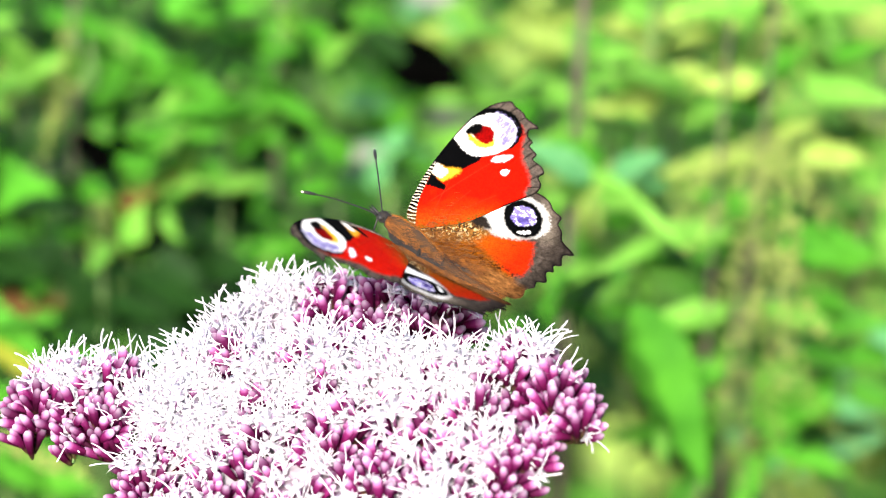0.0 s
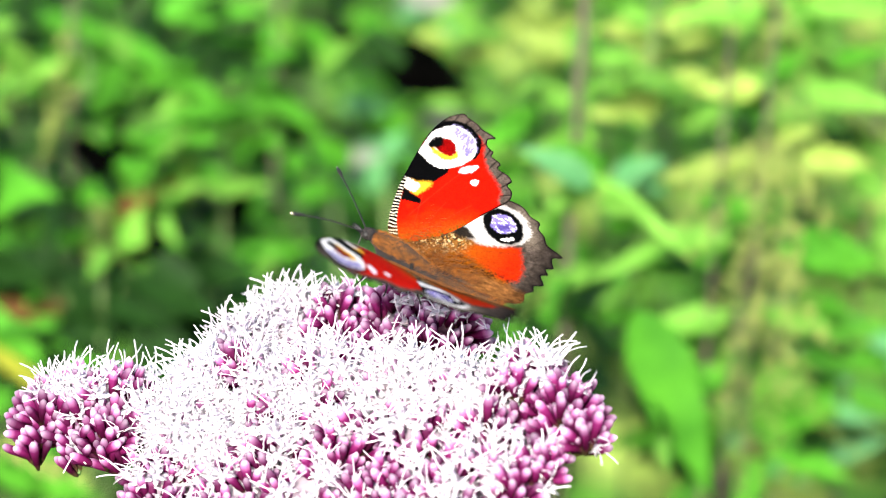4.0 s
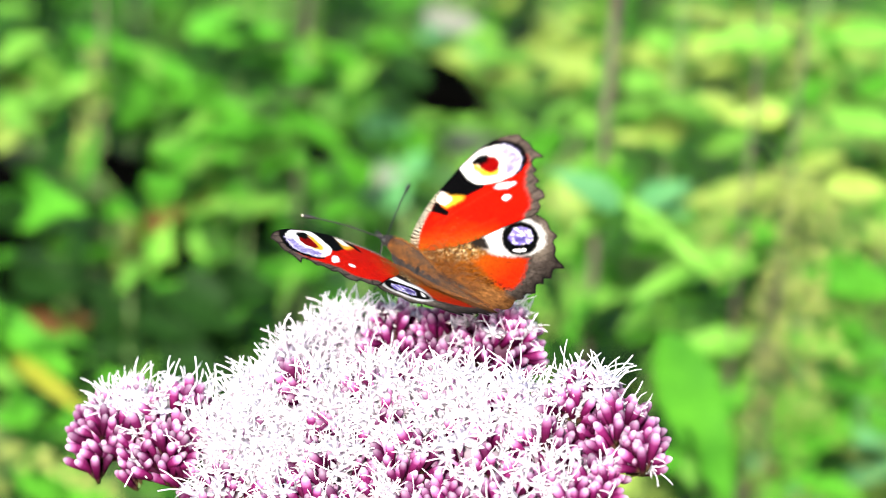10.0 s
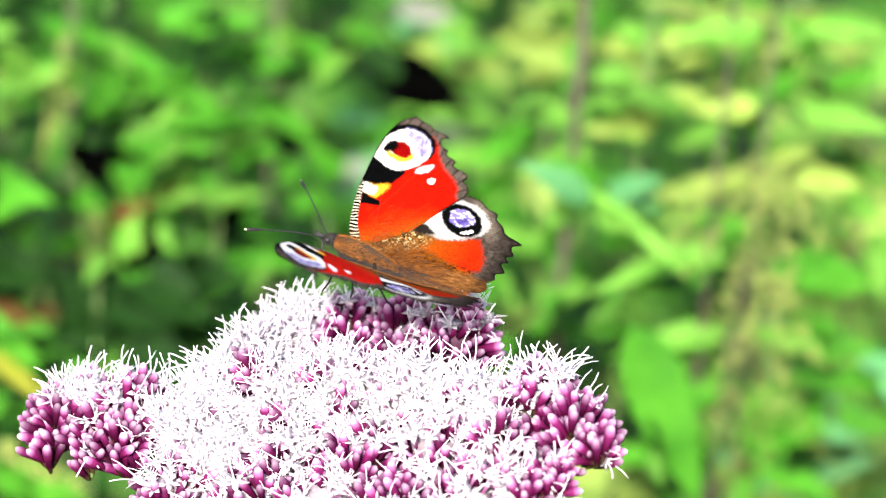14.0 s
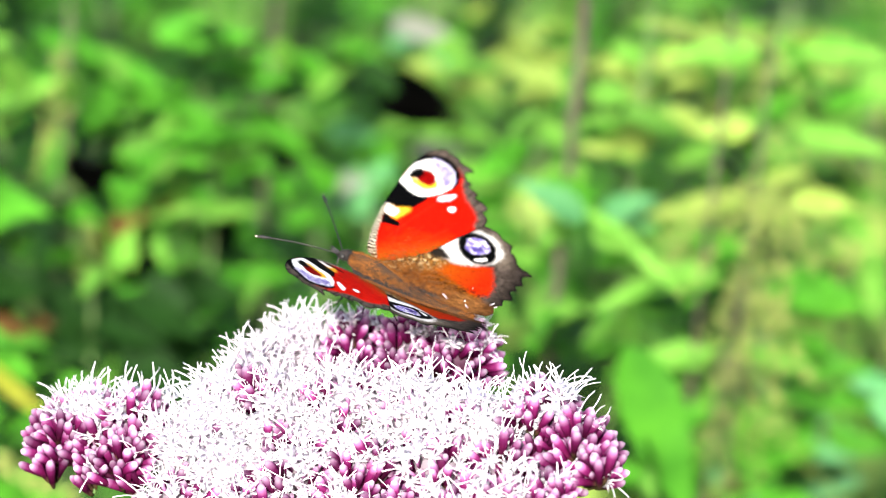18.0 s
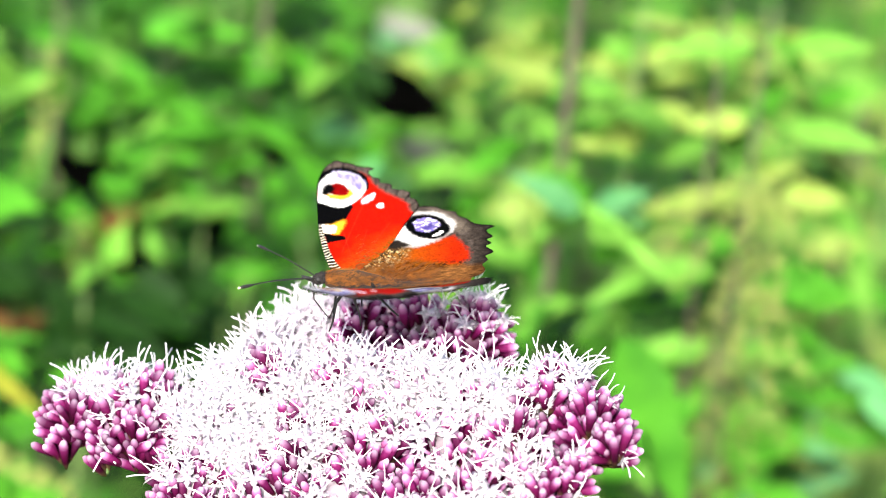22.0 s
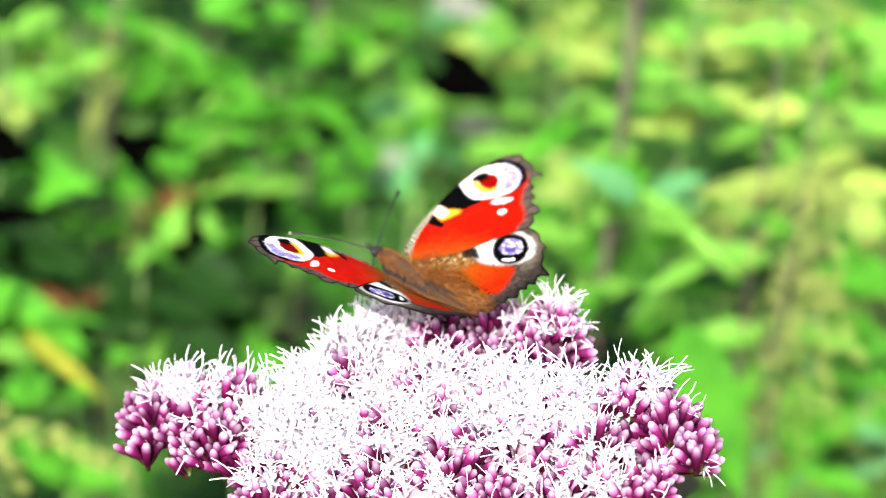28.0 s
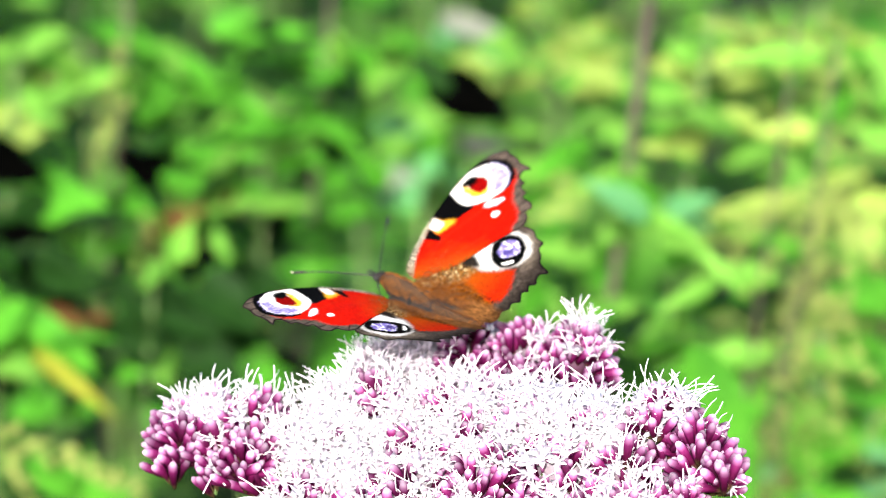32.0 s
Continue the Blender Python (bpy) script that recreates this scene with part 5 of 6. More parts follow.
    return flower


flower = build_flower()


# ---- the butterfly: u runs outwards from the wing's hinge and v forwards along the body, both in mm ----
def curve_through(points, steps=6):
    """A closed smooth line through points (Catmull-Rom)."""
    pts = np.array(points, float)
    out = []
    n = len(pts)
    for i in range(n):
        p0, p1, p2, p3 = pts[i - 1], pts[i], pts[(i + 1) % n], pts[(i + 2) % n]
        for k in range(steps):
            s = k / steps
            out.append(0.5 * (2 * p1 + (p2 - p0) * s + (2 * p0 - 5 * p1 + 4 * p2 - p3) * s * s + (3 * p1 - p0 - 3 * p2 + p3) * s**3))
    return np.array(out)


def inside(points, shape):
    """How far inside a closed line the points lie (negative: outside), in mm, and the nearest place on it."""
    best, near, wind = np.full(len(points), 1e9), np.zeros_like(points), np.zeros(len(points), bool)
    for a, b in zip(shape, np.roll(shape, -1, 0)):
        ab = b - a
        s = np.clip(((points - a) @ ab) / max(ab @ ab, 1e-12), 0, 1)
        at = a + s[:, None] * ab
        d = np.hypot(*(points - at).T)
        near[d < best] = at[d < best]
        best = np.minimum(best, d)
        cross = (a[1] > points[:, 1]) != (b[1] > points[:, 1])
        with np.errstate(divide="ignore", invalid="ignore"):
            x = a[0] + (points[:, 1] - a[1]) * ab[0] / (ab[1] if ab[1] else 1e-12)
        wind ^= cross & (points[:, 0] < x)
    return np.where(wind, best, -best), near


GRAIN = np.random.RandomState(4).rand(64, 64)


def mottled(p, scale):
    """Smooth noise from 0 to 1 over points in mm."""
    q = p / scale
    i = np.floor(q).astype(int)
    r = q - i
    r = r * r * (3 - 2 * r)
    g = lambda a, b: GRAIN[(i[:, 0] + a) % 64, (i[:, 1] + b) % 64]
    top = g(0, 0) * (1 - r[:, 0]) + g(1, 0) * r[:, 0]
    low = g(0, 1) * (1 - r[:, 0]) + g(1, 1) * r[:, 0]
    return top * (1 - r[:, 1]) + low * r[:, 1]


def laid(colour, points, shape, tint, soft=0.25, ragged=0.35, smooth=True):
    """Lays a tint inside a closed line over the colours so far, with a slightly ragged rim."""
    line = curve_through(shape, 5) if smooth else np.array(shape, float)
    d, _ = inside(points, line)
    d = d + ragged * (mottled(points, 0.35) - 0.5)
    k = np.clip(0.5 + d / soft, 0, 1)[:, None]
    return colour * (1 - k) + np.asarray(tint) * k


def streak(points, a, b):
    """The distance of points from the line between two places."""
    a, b = np.array(a, float), np.array(b, float)
    s = np.clip(((points - a) @ (b - a)) / ((b - a) @ (b - a)), 0, 1)
    return np.hypot(*(points - a - s[:, None] * (b - a)).T)


FORE = [
    (2.0, 26.2), (3.0, 29.0), (5.8, 30.3), (8.2, 31.0), (13.0, 31.9), (18.8, 32.3), (25.4, 32.6), (29.0, 32.2), (31.8, 31.4), (33.4, 30.5), (34.9, 29.0),
    (34.5, 27.4), (34.4, 25.6), (33.7, 24.0), (33.4, 21.1), (32.0, 22.1), (30.6, 21.4), (30.1, 19.9), (28.9, 19.6), (28.2, 17.4), (26.9, 17.2), (26.6, 14.9),
    (25.6, 13.6), (24.2, 13.8), (23.2, 12.4), (21.1, 11.9), (18.4, 13.0), (15.0, 14.6), (8.3, 18.0), (3.0, 23.5),
]
HIND = [
    (0.5, 25.5), (8.0, 22.5), (16.0, 17.0), (20.7, 12.8), (21.5, 11.0), (21.2, 8.8), (20.1, 7.0), (19.7, 4.9), (18.1, 4.3), (17.0, 2.6), (15.4, 1.2),
    (14.2, -2.4), (13.0, -1.1), (12.0, -1.3), (10.7, -2.2), (9.8, -1.1), (8.7, -2.0), (7.8, -1.0), (6.0, -2.4), (4.9, -1.0), (3.6, -1.4), (2.4, -0.4),
    (0.6, -0.9), (-0.8, 0.6), (-1.6, 6.0), (-2.3, 12.0), (-2.6, 20.0),
]
RED, DEEP_RED, ORANGE = (0.4, 0.0045, 0.0008), (0.15, 0.001, 0.001), (0.42, 0.04, 0.002)
INK, CREAM, YELLOW, VIOLET = (0.0009, 0.0009, 0.0011), (0.8, 0.78, 0.74), (0.7, 0.36, 0.02), (0.12, 0.095, 0.3)
DUN, GOLDEN = (0.066, 0.051, 0.041), (0.12, 0.045, 0.004)


def veins(colour, p, lines, width, depth, tint=INK):
    """Fine dark lines over the colours so far."""
    for a, b in lines:
        k = np.clip(1 - streak(p, a, b) / width, 0, 1)[:, None] * depth
        colour = colour * (1 - k) + np.array(tint) * k
    return colour


def fore_paint(p, rim):
    u, v = p.T
    colour = np.tile(RED, (len(p), 1))
    warm = np.clip(1.1 - u / 13 - (v - 20) / 22 + 0.4 * (mottled(p, 2.0) - 0.5), 0, 1)[:, None]
    colour = colour * (1 - 0.7 * warm) + np.array(ORANGE) * 0.7 * warm
    # the brown outer margin with its dark veins
    dun = np.array(DUN) * (0.7 + 0.6 * mottled(p, 0.5))[:, None]
    margin = [(31.2, 23.0), (29.4, 21.6), (27.8, 20.6), (25.4, 18.5), (23.9, 16.0), (21.8, 14.1), (19.5, 13.4), (19.0, 11.0), (25.0, 9.0), (31.0, 14.0), (37.0, 20.0), (37.0, 30.0), (34.0, 33.0), (29.0, 34.0), (28.4, 32.2), (30.4, 30.8), (31.4, 29.0), (31.8, 26.4)]
    colour = laid(colour, p, margin, dun, 1.0, 0.45)
    colour = veins(colour, p, (((31.6, 29.6), (34.4, 29.6)), ((32.0, 27.6), (34.8, 27.0)), ((31.6, 25.2), (34.2, 24.4)), ((29.8, 22.4), (33.4, 21.2)), ((27.6, 20.6), (30.6, 20.6)), ((25.9, 18.6), (28.8, 18.2)), ((24.6, 16.4), (27.0, 16.0)), ((22.9, 14.6), (25.4, 13.8)), ((21.0, 13.8), (22.4, 12.4))), 0.26, 0.85)
    # the dusky tip along the leading edge, and the black ring round the eye
    colour = laid(colour, p, [(22.0, 33.6), (29.0, 33.6), (31.6, 32.0), (31.4, 30.9), (29.6, 31.3), (26.0, 32.0)], dun * 0.45, 0.4)
    colour = laid(colour, p, [(25.0, 33.2), (28.8, 32.4), (31.3, 31.1), (32.6, 28.7), (32.8, 26.1), (31.5, 23.5), (29.5, 22.2), (27.2, 21.8), (25.9, 22.4), (28.0, 23.2), (30.2, 24.6), (30.9, 27.0), (29.5, 30.0), (26.5, 31.6)], INK, 0.25)
    colour = laid(colour, p, [(22.4, 33.4), (18.9, 33.4), (15.2, 32.8), (15.2, 31.0), (15.6, 28.8), (16.9, 26.4), (18.7, 25.5), (21.2, 25.0), (23.0, 27.7), (23.0, 31.0)], INK, 0.25)
    # the eye
    eye = [(21.9, 32.2), (21.0, 30.5), (20.5, 28.1), (20.8, 26.1), (22.5, 24.2), (24.8, 22.9), (26.8, 22.4), (28.7, 23.0), (30.4, 24.0), (31.3, 25.6), (31.4, 27.8), (30.9, 29.4), (29.7, 30.6), (28.0, 31.8), (26.4, 32.2), (23.8, 32.3)]
    colour = laid(colour, p, eye, CREAM, 0.3)
    spark = (0.35 + 0.65 * (mottled(p * (0.5, 1.4), 0.4) > 0.45))[:, None]
    violet = np.array((0.17, 0.145, 0.36)) * spark + np.array((0.38, 0.35, 0.5)) * (1 - spark)
    colour = laid(colour, p, [(30.8, 29.4), (31.3, 27.3), (31.1, 25.4), (30.1, 24.0), (28.4, 23.0), (26.4, 22.8), (25.6, 23.7), (26.2, 24.8), (27.9, 25.6), (28.8, 27.6), (29.6, 29.2)], violet, 1.0, 1.1)
    colour = laid(colour, p, [(24.3, 30.6), (24.3, 28.3), (25.0, 26.6), (26.4, 25.6), (24.6, 24.9), (22.8, 26.4), (22.7, 28.6), (23.2, 30.0)], YELLOW, 0.8, 0.6)
    colour = laid(colour, p, [(24.6, 30.6), (26.2, 30.4), (27.6, 29.0), (27.4, 27.1), (25.7, 25.8), (24.3, 26.3), (23.9, 27.9)], DEEP_RED, 0.4)
    colour = laid(colour, p, [(24.0, 31.4), (26.2, 31.2), (27.3, 29.9), (26.2, 28.9), (24.7, 29.2), (24.0, 30.1)], INK, 0.6, 0.5)
    # yellow patch and the small black bar on the leading edge
    colour = laid(colour, p, [(14.8, 31.6), (13.2, 31.0), (12.9, 29.3), (13.0, 27.7), (16.6, 26.4), (15.5, 29.4)], YELLOW, 0.9)
    colour = laid(colour, p, [(15.0, 32.0), (13.4, 31.6), (13.1, 29.9), (13.4, 28.6), (14.9, 28.5), (15.3, 30.0)], CREAM, 0.6)
    colour = laid(colour, p, [(13.1, 31.0), (11.7, 30.5), (10.6, 30.1), (10.9, 28.6), (11.2, 26.5), (12.0, 26.4), (12.7, 28.9)], INK, 0.25)
    colour = laid(colour, p, [(21.7, 23.0), (23.3, 22.9), (25.1, 21.0), (24.2, 20.7), (22.6, 21.5)], (0.86, 0.78, 0.82), 0.4)
    colour = laid(colour, p, [(20.6, 20.1), (21.3, 20.2), (21.9, 19.1), (21.1, 18.6), (20.4, 19.3)], (0.88, 0.86, 0.84), 0.25)
    # the barred leading edge
    lead = np.interp(u, [2, 5.8, 8.2, 13.0, 18.8], [28.2, 30.3, 31.0, 31.9, 32.3]) - v
    bars = (np.sin(u * 9.0 - 2.6 * lead + 3.4 * mottled(p, 0.7)) > 0.38)[:, None]
    strip = np.clip((2.35 - 0.1 * u - lead) / 0.15, 0, 1)[:, None] * (u < 15.2)[:, None]
    colour = colour * (1 - strip) + np.where(bars, np.array((0.5, 0.46, 0.34)), np.array(INK)) * strip
    # golden hairs towards the body
    hair = np.clip(1.3 - (u - 2) / 6.0 - (v - 22) / 10, 0, 1) * (0.3 + 0.9 * mottled(p * (1, 0.45), 0.3))
    low = np.clip(1 - np.abs(streak(p, (3.0, 22.5), (11.0, 16.5))) / 2.0, 0, 1) * (0.2 + mottled(p, 0.35))
    k = np.clip(np.maximum(hair, low), 0, 1)[:, None]
    colour = colour * (1 - k) + np.array(GOLDEN) * k
    colour = veins(colour, p, (((6, 25), (13.5, 26.8)), ((6, 23.5), (14.0, 22.0)), ((7, 22), (16, 17.5)), ((8, 27), (22.5, 22.5))), 0.13, 0.4, (0.2, 0.03, 0.01))
    border = np.clip(1.5 - rim / 0.26, 0, 1)[:, None] * (u > 14.5)[:, None]
    return colour * (1 - 0.92 * border) + np.array(INK) * 0.92 * border


def hind_paint(p, rim):
    u, v = p.T
    colour = np.array(DUN) * (0.34 + 0.6 * mottled(p, 0.55))[:, None]
    pale = np.clip(1 - streak(p, (14.5, 4.0), (19.6, 8.5)) / 2.6, 0, 1)[:, None] * 0.75
    colour = colour * (1 - pale) + np.array((0.15, 0.122, 0.09)) * pale
    # the brown hairy field next to the body, and the red patch beyond it
    hairs = mottled(p * (1, 0.3), 0.28)[:, None]
    field = np.array((0.16, 0.043, 0.003)) * (0.4 + 0.75 * hairs)
    colour = laid(colour, p, [(0.5, 26.0), (9.5, 21.0), (10.6, 17.0), (9.0, 12.6), (6.0, 6.5), (3.6, 3.2), (1.8, 4.0), (0.6, 12.0), (-0.5, 20.0)], field, 1.8, 0.8)
    reach = np.clip((v - 5.0) / 9.0, 0, 1)[:, None]
    flame = np.array((0.29, 0.012, 0.001)) * (1 - reach) + np.array((0.23, 0.045, 0.002)) * reach
    colour = laid(colour, p, [(5.6, 15.4), (8.2, 12.6), (9.6, 10.0), (11.2, 7.0), (11.7, 5.2), (9.6, 3.6), (6.2, 2.0), (4.2, 2.4), (3.3, 4.8), (4.0, 7.6), (4.8, 11.6)], flame, 1.1, 0.8)
    # cream and dark speckles behind the forewing
    near = np.clip(1.3 - streak(p, (4.0, 23.0), (7.6, 16.4)) / 2.9, 0, 1) * (v > 12)
    sand = np.clip(near * 1.4, 0, 1)[:, None]
    colour = colour * (1 - 0.7 * sand) + np.array((0.17, 0.08, 0.018)) * 0.7 * sand
    dots = ((mottled(p, 0.3) > 0.6) * near)[:, None]
    colour = colour * (1 - dots) + np.array((0.4, 0.29, 0.14)) * dots
    pits = ((mottled(p + 7, 0.32) > 0.62) * np.maximum(near, 0.9 * np.clip(1.2 - streak(p, (3.2, 14.5), (3.4, 3.5)) / 1.1, 0, 1)))[:, None]
    colour = colour * (1 - 0.9 * pits) + np.array((0.012, 0.006, 0.003)) * 0.9 * pits
    # the grey-haired fold along the abdomen
    fold = np.clip((3.2 - u) / 1.4, 0, 1)[:, None] * np.clip((12 - v) / 4, 0, 1)[:, None]
    colour = colour * (1 - fold) + np.array((0.15, 0.062, 0.018)) * (0.4 + 0.9 * mottled(p * (1, 0.3), 0.3))[:, None] * fold
    # the eye
    colour = laid(colour, p, [(11.0, 16.6), (14.9, 15.4), (17.4, 14.6), (18.9, 12.8), (19.3, 10.5), (18.8, 8.3), (17.6, 6.6), (16.4, 5.4), (14.6, 5.3), (13.2, 5.8), (11.2, 8.0), (9.8, 10.4), (9.2, 12.9), (9.6, 15.0)], CREAM, 1.6, 0.6)
    colour = laid(colour, p, [(8.6, 17.8), (10.2, 18.2), (11.2, 16.4), (10.6, 14.6), (9.5, 13.2), (8.6, 14.9), (8.1, 16.2)], (0.012, 0.009, 0.007), 1.1)
    colour = laid(colour, p, [(13.0, 13.5), (15.2, 14.6), (17.3, 14.1), (18.7, 12.5), (18.8, 9.9), (17.6, 7.5), (15.5, 6.1), (13.5, 5.7), (11.7, 6.9), (10.9, 9.1), (11.5, 11.6)], INK, 0.7, 0.3)
    spark = (0.3 + 0.7 * (mottled(p * (1.3, 0.6), 0.42) > 0.42))[:, None]
    violet = np.array(VIOLET) * 1.25 * spark + np.array(CREAM) * (1 - spark)
    colour = laid(colour, p, [(14.0, 12.2), (15.7, 12.9), (17.1, 12.2), (17.6, 10.2), (16.7, 8.6), (15.2, 7.8), (13.8, 8.8), (13.0, 10.4)], violet, 0.3, 0.5)
    colour = laid(colour, p, [(13.9, 10.9), (14.8, 10.9), (15.8, 9.4), (15.0, 8.5), (14.0, 9.2), (13.6, 10.0)], (0.05, 0.035, 0.16), 0.8, 0.8)
    colour = laid(colour, p, [(11.9, 9.0), (12.5, 8.4), (13.4, 7.5), (12.9, 7.1), (12.0, 8.1)], CREAM, 0.3, 0.5)
    colour = veins(colour, p, (((13.0, 3.6), (16.4, 2.3)), ((11.5, 3.0), (14.2, -2.4)), ((9.5, 2.6), (10.7, -2.0)), ((18.6, 5.6), (19.8, 4.8)), ((7, 2.0), (6.0, -2.2)), ((19.4, 8.6), (21.2, 8.6)), ((16.0, 4.4), (18.0, 4.0))), 0.2, 0.4)
    colour = veins(colour, p, (((3.5, 17), (6, 2.5)), ((6, 15), (10.5, 4.0))), 0.18, 0.35, (0.1, 0.02, 0.005))
    soot = np.clip(1.25 - rim / 2.4, 0, 1)[:, None] * np.clip((4.5 - v) / 3, 0, 1)[:, None] * 0.6
    colour = colour * (1 - soot) + np.array(INK) * soot
    border = np.clip(1.5 - rim / 0.3, 0, 1)[:, None] * (u > 4)[:, None]
    return colour * (1 - 0.8 * border) + np.array(INK) * 0.8 * border


def arched(u, v, side, lift):
    """Places of the arched, twisted wing for flat u and v, in metres."""
    out = -0.423 + 1.0179 * u + 0.174 * v + 0.00108 * u * u + 0.00054 * u * v - 0.00283 * v * v
    ahead = 22.078 - 0.0969 * u + 1.0486 * v + 0.0002 * u * u + 0.00062 * u * v - 0.00275 * v * v
    z = -2.618 * (out / 30) ** 2 + 0.891 * (out / 30) * ((ahead - 16) / 15) + 0.701 * ((ahead - 16) / 15) ** 2 + 0.13 * (ahead - 45) * out / 30
    z = z + 0.08 * np.sin(v * 1.1 + u * 0.25) * np.clip(u / 20, 0, 1) + lift
    return np.stack([ahead, side * out, z], 1) / 1000


def build_wing(name, outline, paint, side, parent, lift, label):
    """A thin cambered blade: the painted upper side, and the dark under side a tenth of a millimetre below."""
    step = 0.13
    lo, hi = outline.min(0) - step, outline.max(0) + step
    nu, nv = int((hi[0] - lo[0]) / step) + 2, int((hi[1] - lo[1]) / step) + 2
    grid = np.stack(np.meshgrid(lo[0] + step * np.arange(nu), lo[1] + step * np.arange(nv), indexing="ij"), -1).reshape(-1, 2)
    depth, near = inside(grid, outline)
    keep = depth > -0.62 * step
    pulled = np.where((depth < 0.35 * step)[:, None], near, grid)
    number = np.full(len(grid), -1)
    number[keep] = np.arange(keep.sum())
    n = number.reshape(nu, nv)
    quads = np.stack([n[:-1, :-1], n[1:, :-1], n[1:, 1:], n[:-1, 1:]], -1).reshape(-1, 4)
    faces = quads[(quads >= 0).all(1)]
    p = pulled[keep]
    rim = np.maximum(depth[keep], 0)
    u, v = p.T
    top, low = arched(u, v, side, lift), arched(u, v, side, lift - 0.1)
    under = np.array((0.03, 0.024, 0.02)) * (0.5 + mottled(p, 0.7))[:, None]
    if side > 0:
        faces = faces[:, ::-1]
    count = len(p)
    mesh = mesh_of(name, np.concatenate([top, low]), np.concatenate([faces, faces[:, ::-1] + count]).tolist(), WING, paint=np.concatenate([paint(p, rim), under]))
    return part_of(name, mesh, parent, Matrix.Translation((0, side * 0.0018, 0)), label)


def furry(points, radii, seed, hairs, length, sides=12):
    """A tapered body with many short hairs lying back along it, in mm."""
    pick = random.Random(seed)
    pieces = [tube(points, radii, sides)]
    for _ in range(hairs):
        i = pick.randrange(len(points) - 1)
        s = pick.random()
        a, b = Vector(points[i]), Vector(points[i + 1])
        at = a.lerp(b, s)
        r = radii[i] * (1 - s) + radii[i + 1] * s
        turn = pick.uniform(0, 2 * math.pi)
        out = Vector((0, math.cos(turn), math.sin(turn)))
        way = (out * 0.55 + Vector((-1, 0, 0)) + Vector([pick.uniform(-0.4, 0.4) for _ in range(3)])).normalized()
        root = at + out * r * 0.92
        pieces.append(tube([root, root + way * length * 0.6, root + way * length], [0.05, 0.04, 0.015], 3))
    v, f = joined(pieces)
    return [p / 1000 for p in v], f


def hair_coat(points, radii, seed, hairs, length, bare):
    """Hairs alone, lying back along a body; bare thins them out on top of the back."""
    pick = random.Random(seed)
    pieces = []
    for _ in range(hairs):
        i, s = pick.randrange(len(points) - 1), pick.random()
        at, r = Vector(points[i]).lerp(Vector(points[i + 1]), s), radii[i] * (1 - s) + radii[i + 1] * s
        turn = pick.uniform(-0.4, math.pi + 0.4)
        if pick.random() < bare * max(0.0, math.sin(turn)) ** 4:
            continue
        out = Vector((0, math.cos(turn), math.sin(turn)))
        way = (out * 0.45 + Vector((-1, 0, 0)) + Vector([pick.uniform(-0.35, 0.35) for _ in range(3)])).normalized()
        root, long = at + out * r * 0.95, length * pick.uniform(0.6, 1.2)
        pieces.append(tube([root, root + way * long * 0.5, root + way * long - out * 0.1], [0.035, 0.03, 0.008], 3))
    v, f = joined(pieces)
    return [p / 1000 for p in v], f


def wing_hairs(side, seed):
    """Fine hairs that lie over the root of a hindwing and its inner fold."""
    pick = random.Random(seed)
    roots, ways = [], []
    for _ in range(800):
        v = pick.uniform(9, 25)
        u = abs(pick.gauss(0, 1.0)) * (1.2 + 0.14 * max(0.0, v - 6)) - 0.6
        roots.append((u, v))
        ways.append((pick.gauss(0.35, 0.2), -1.0, pick.uniform(1.0, 2.2)))
    roots, ways = np.array(roots), np.array(ways)
    base = arched(roots[:, 0], roots[:, 1], side, 0.03) * 1000
    tip = arched(roots[:, 0] + ways[:, 0] * ways[:, 2], roots[:, 1] + ways[:, 1] * ways[:, 2], side, 0.3) * 1000
    pieces = [tube([Vector(a), Vector((a + b) / 2) + Vector((0, 0, 0.2)), Vector(b)], [0.035, 0.03, 0.008], 3) for a, b in zip(base, tip)]
    v, f = joined(pieces)
    return [p / 1000 for p in v], f


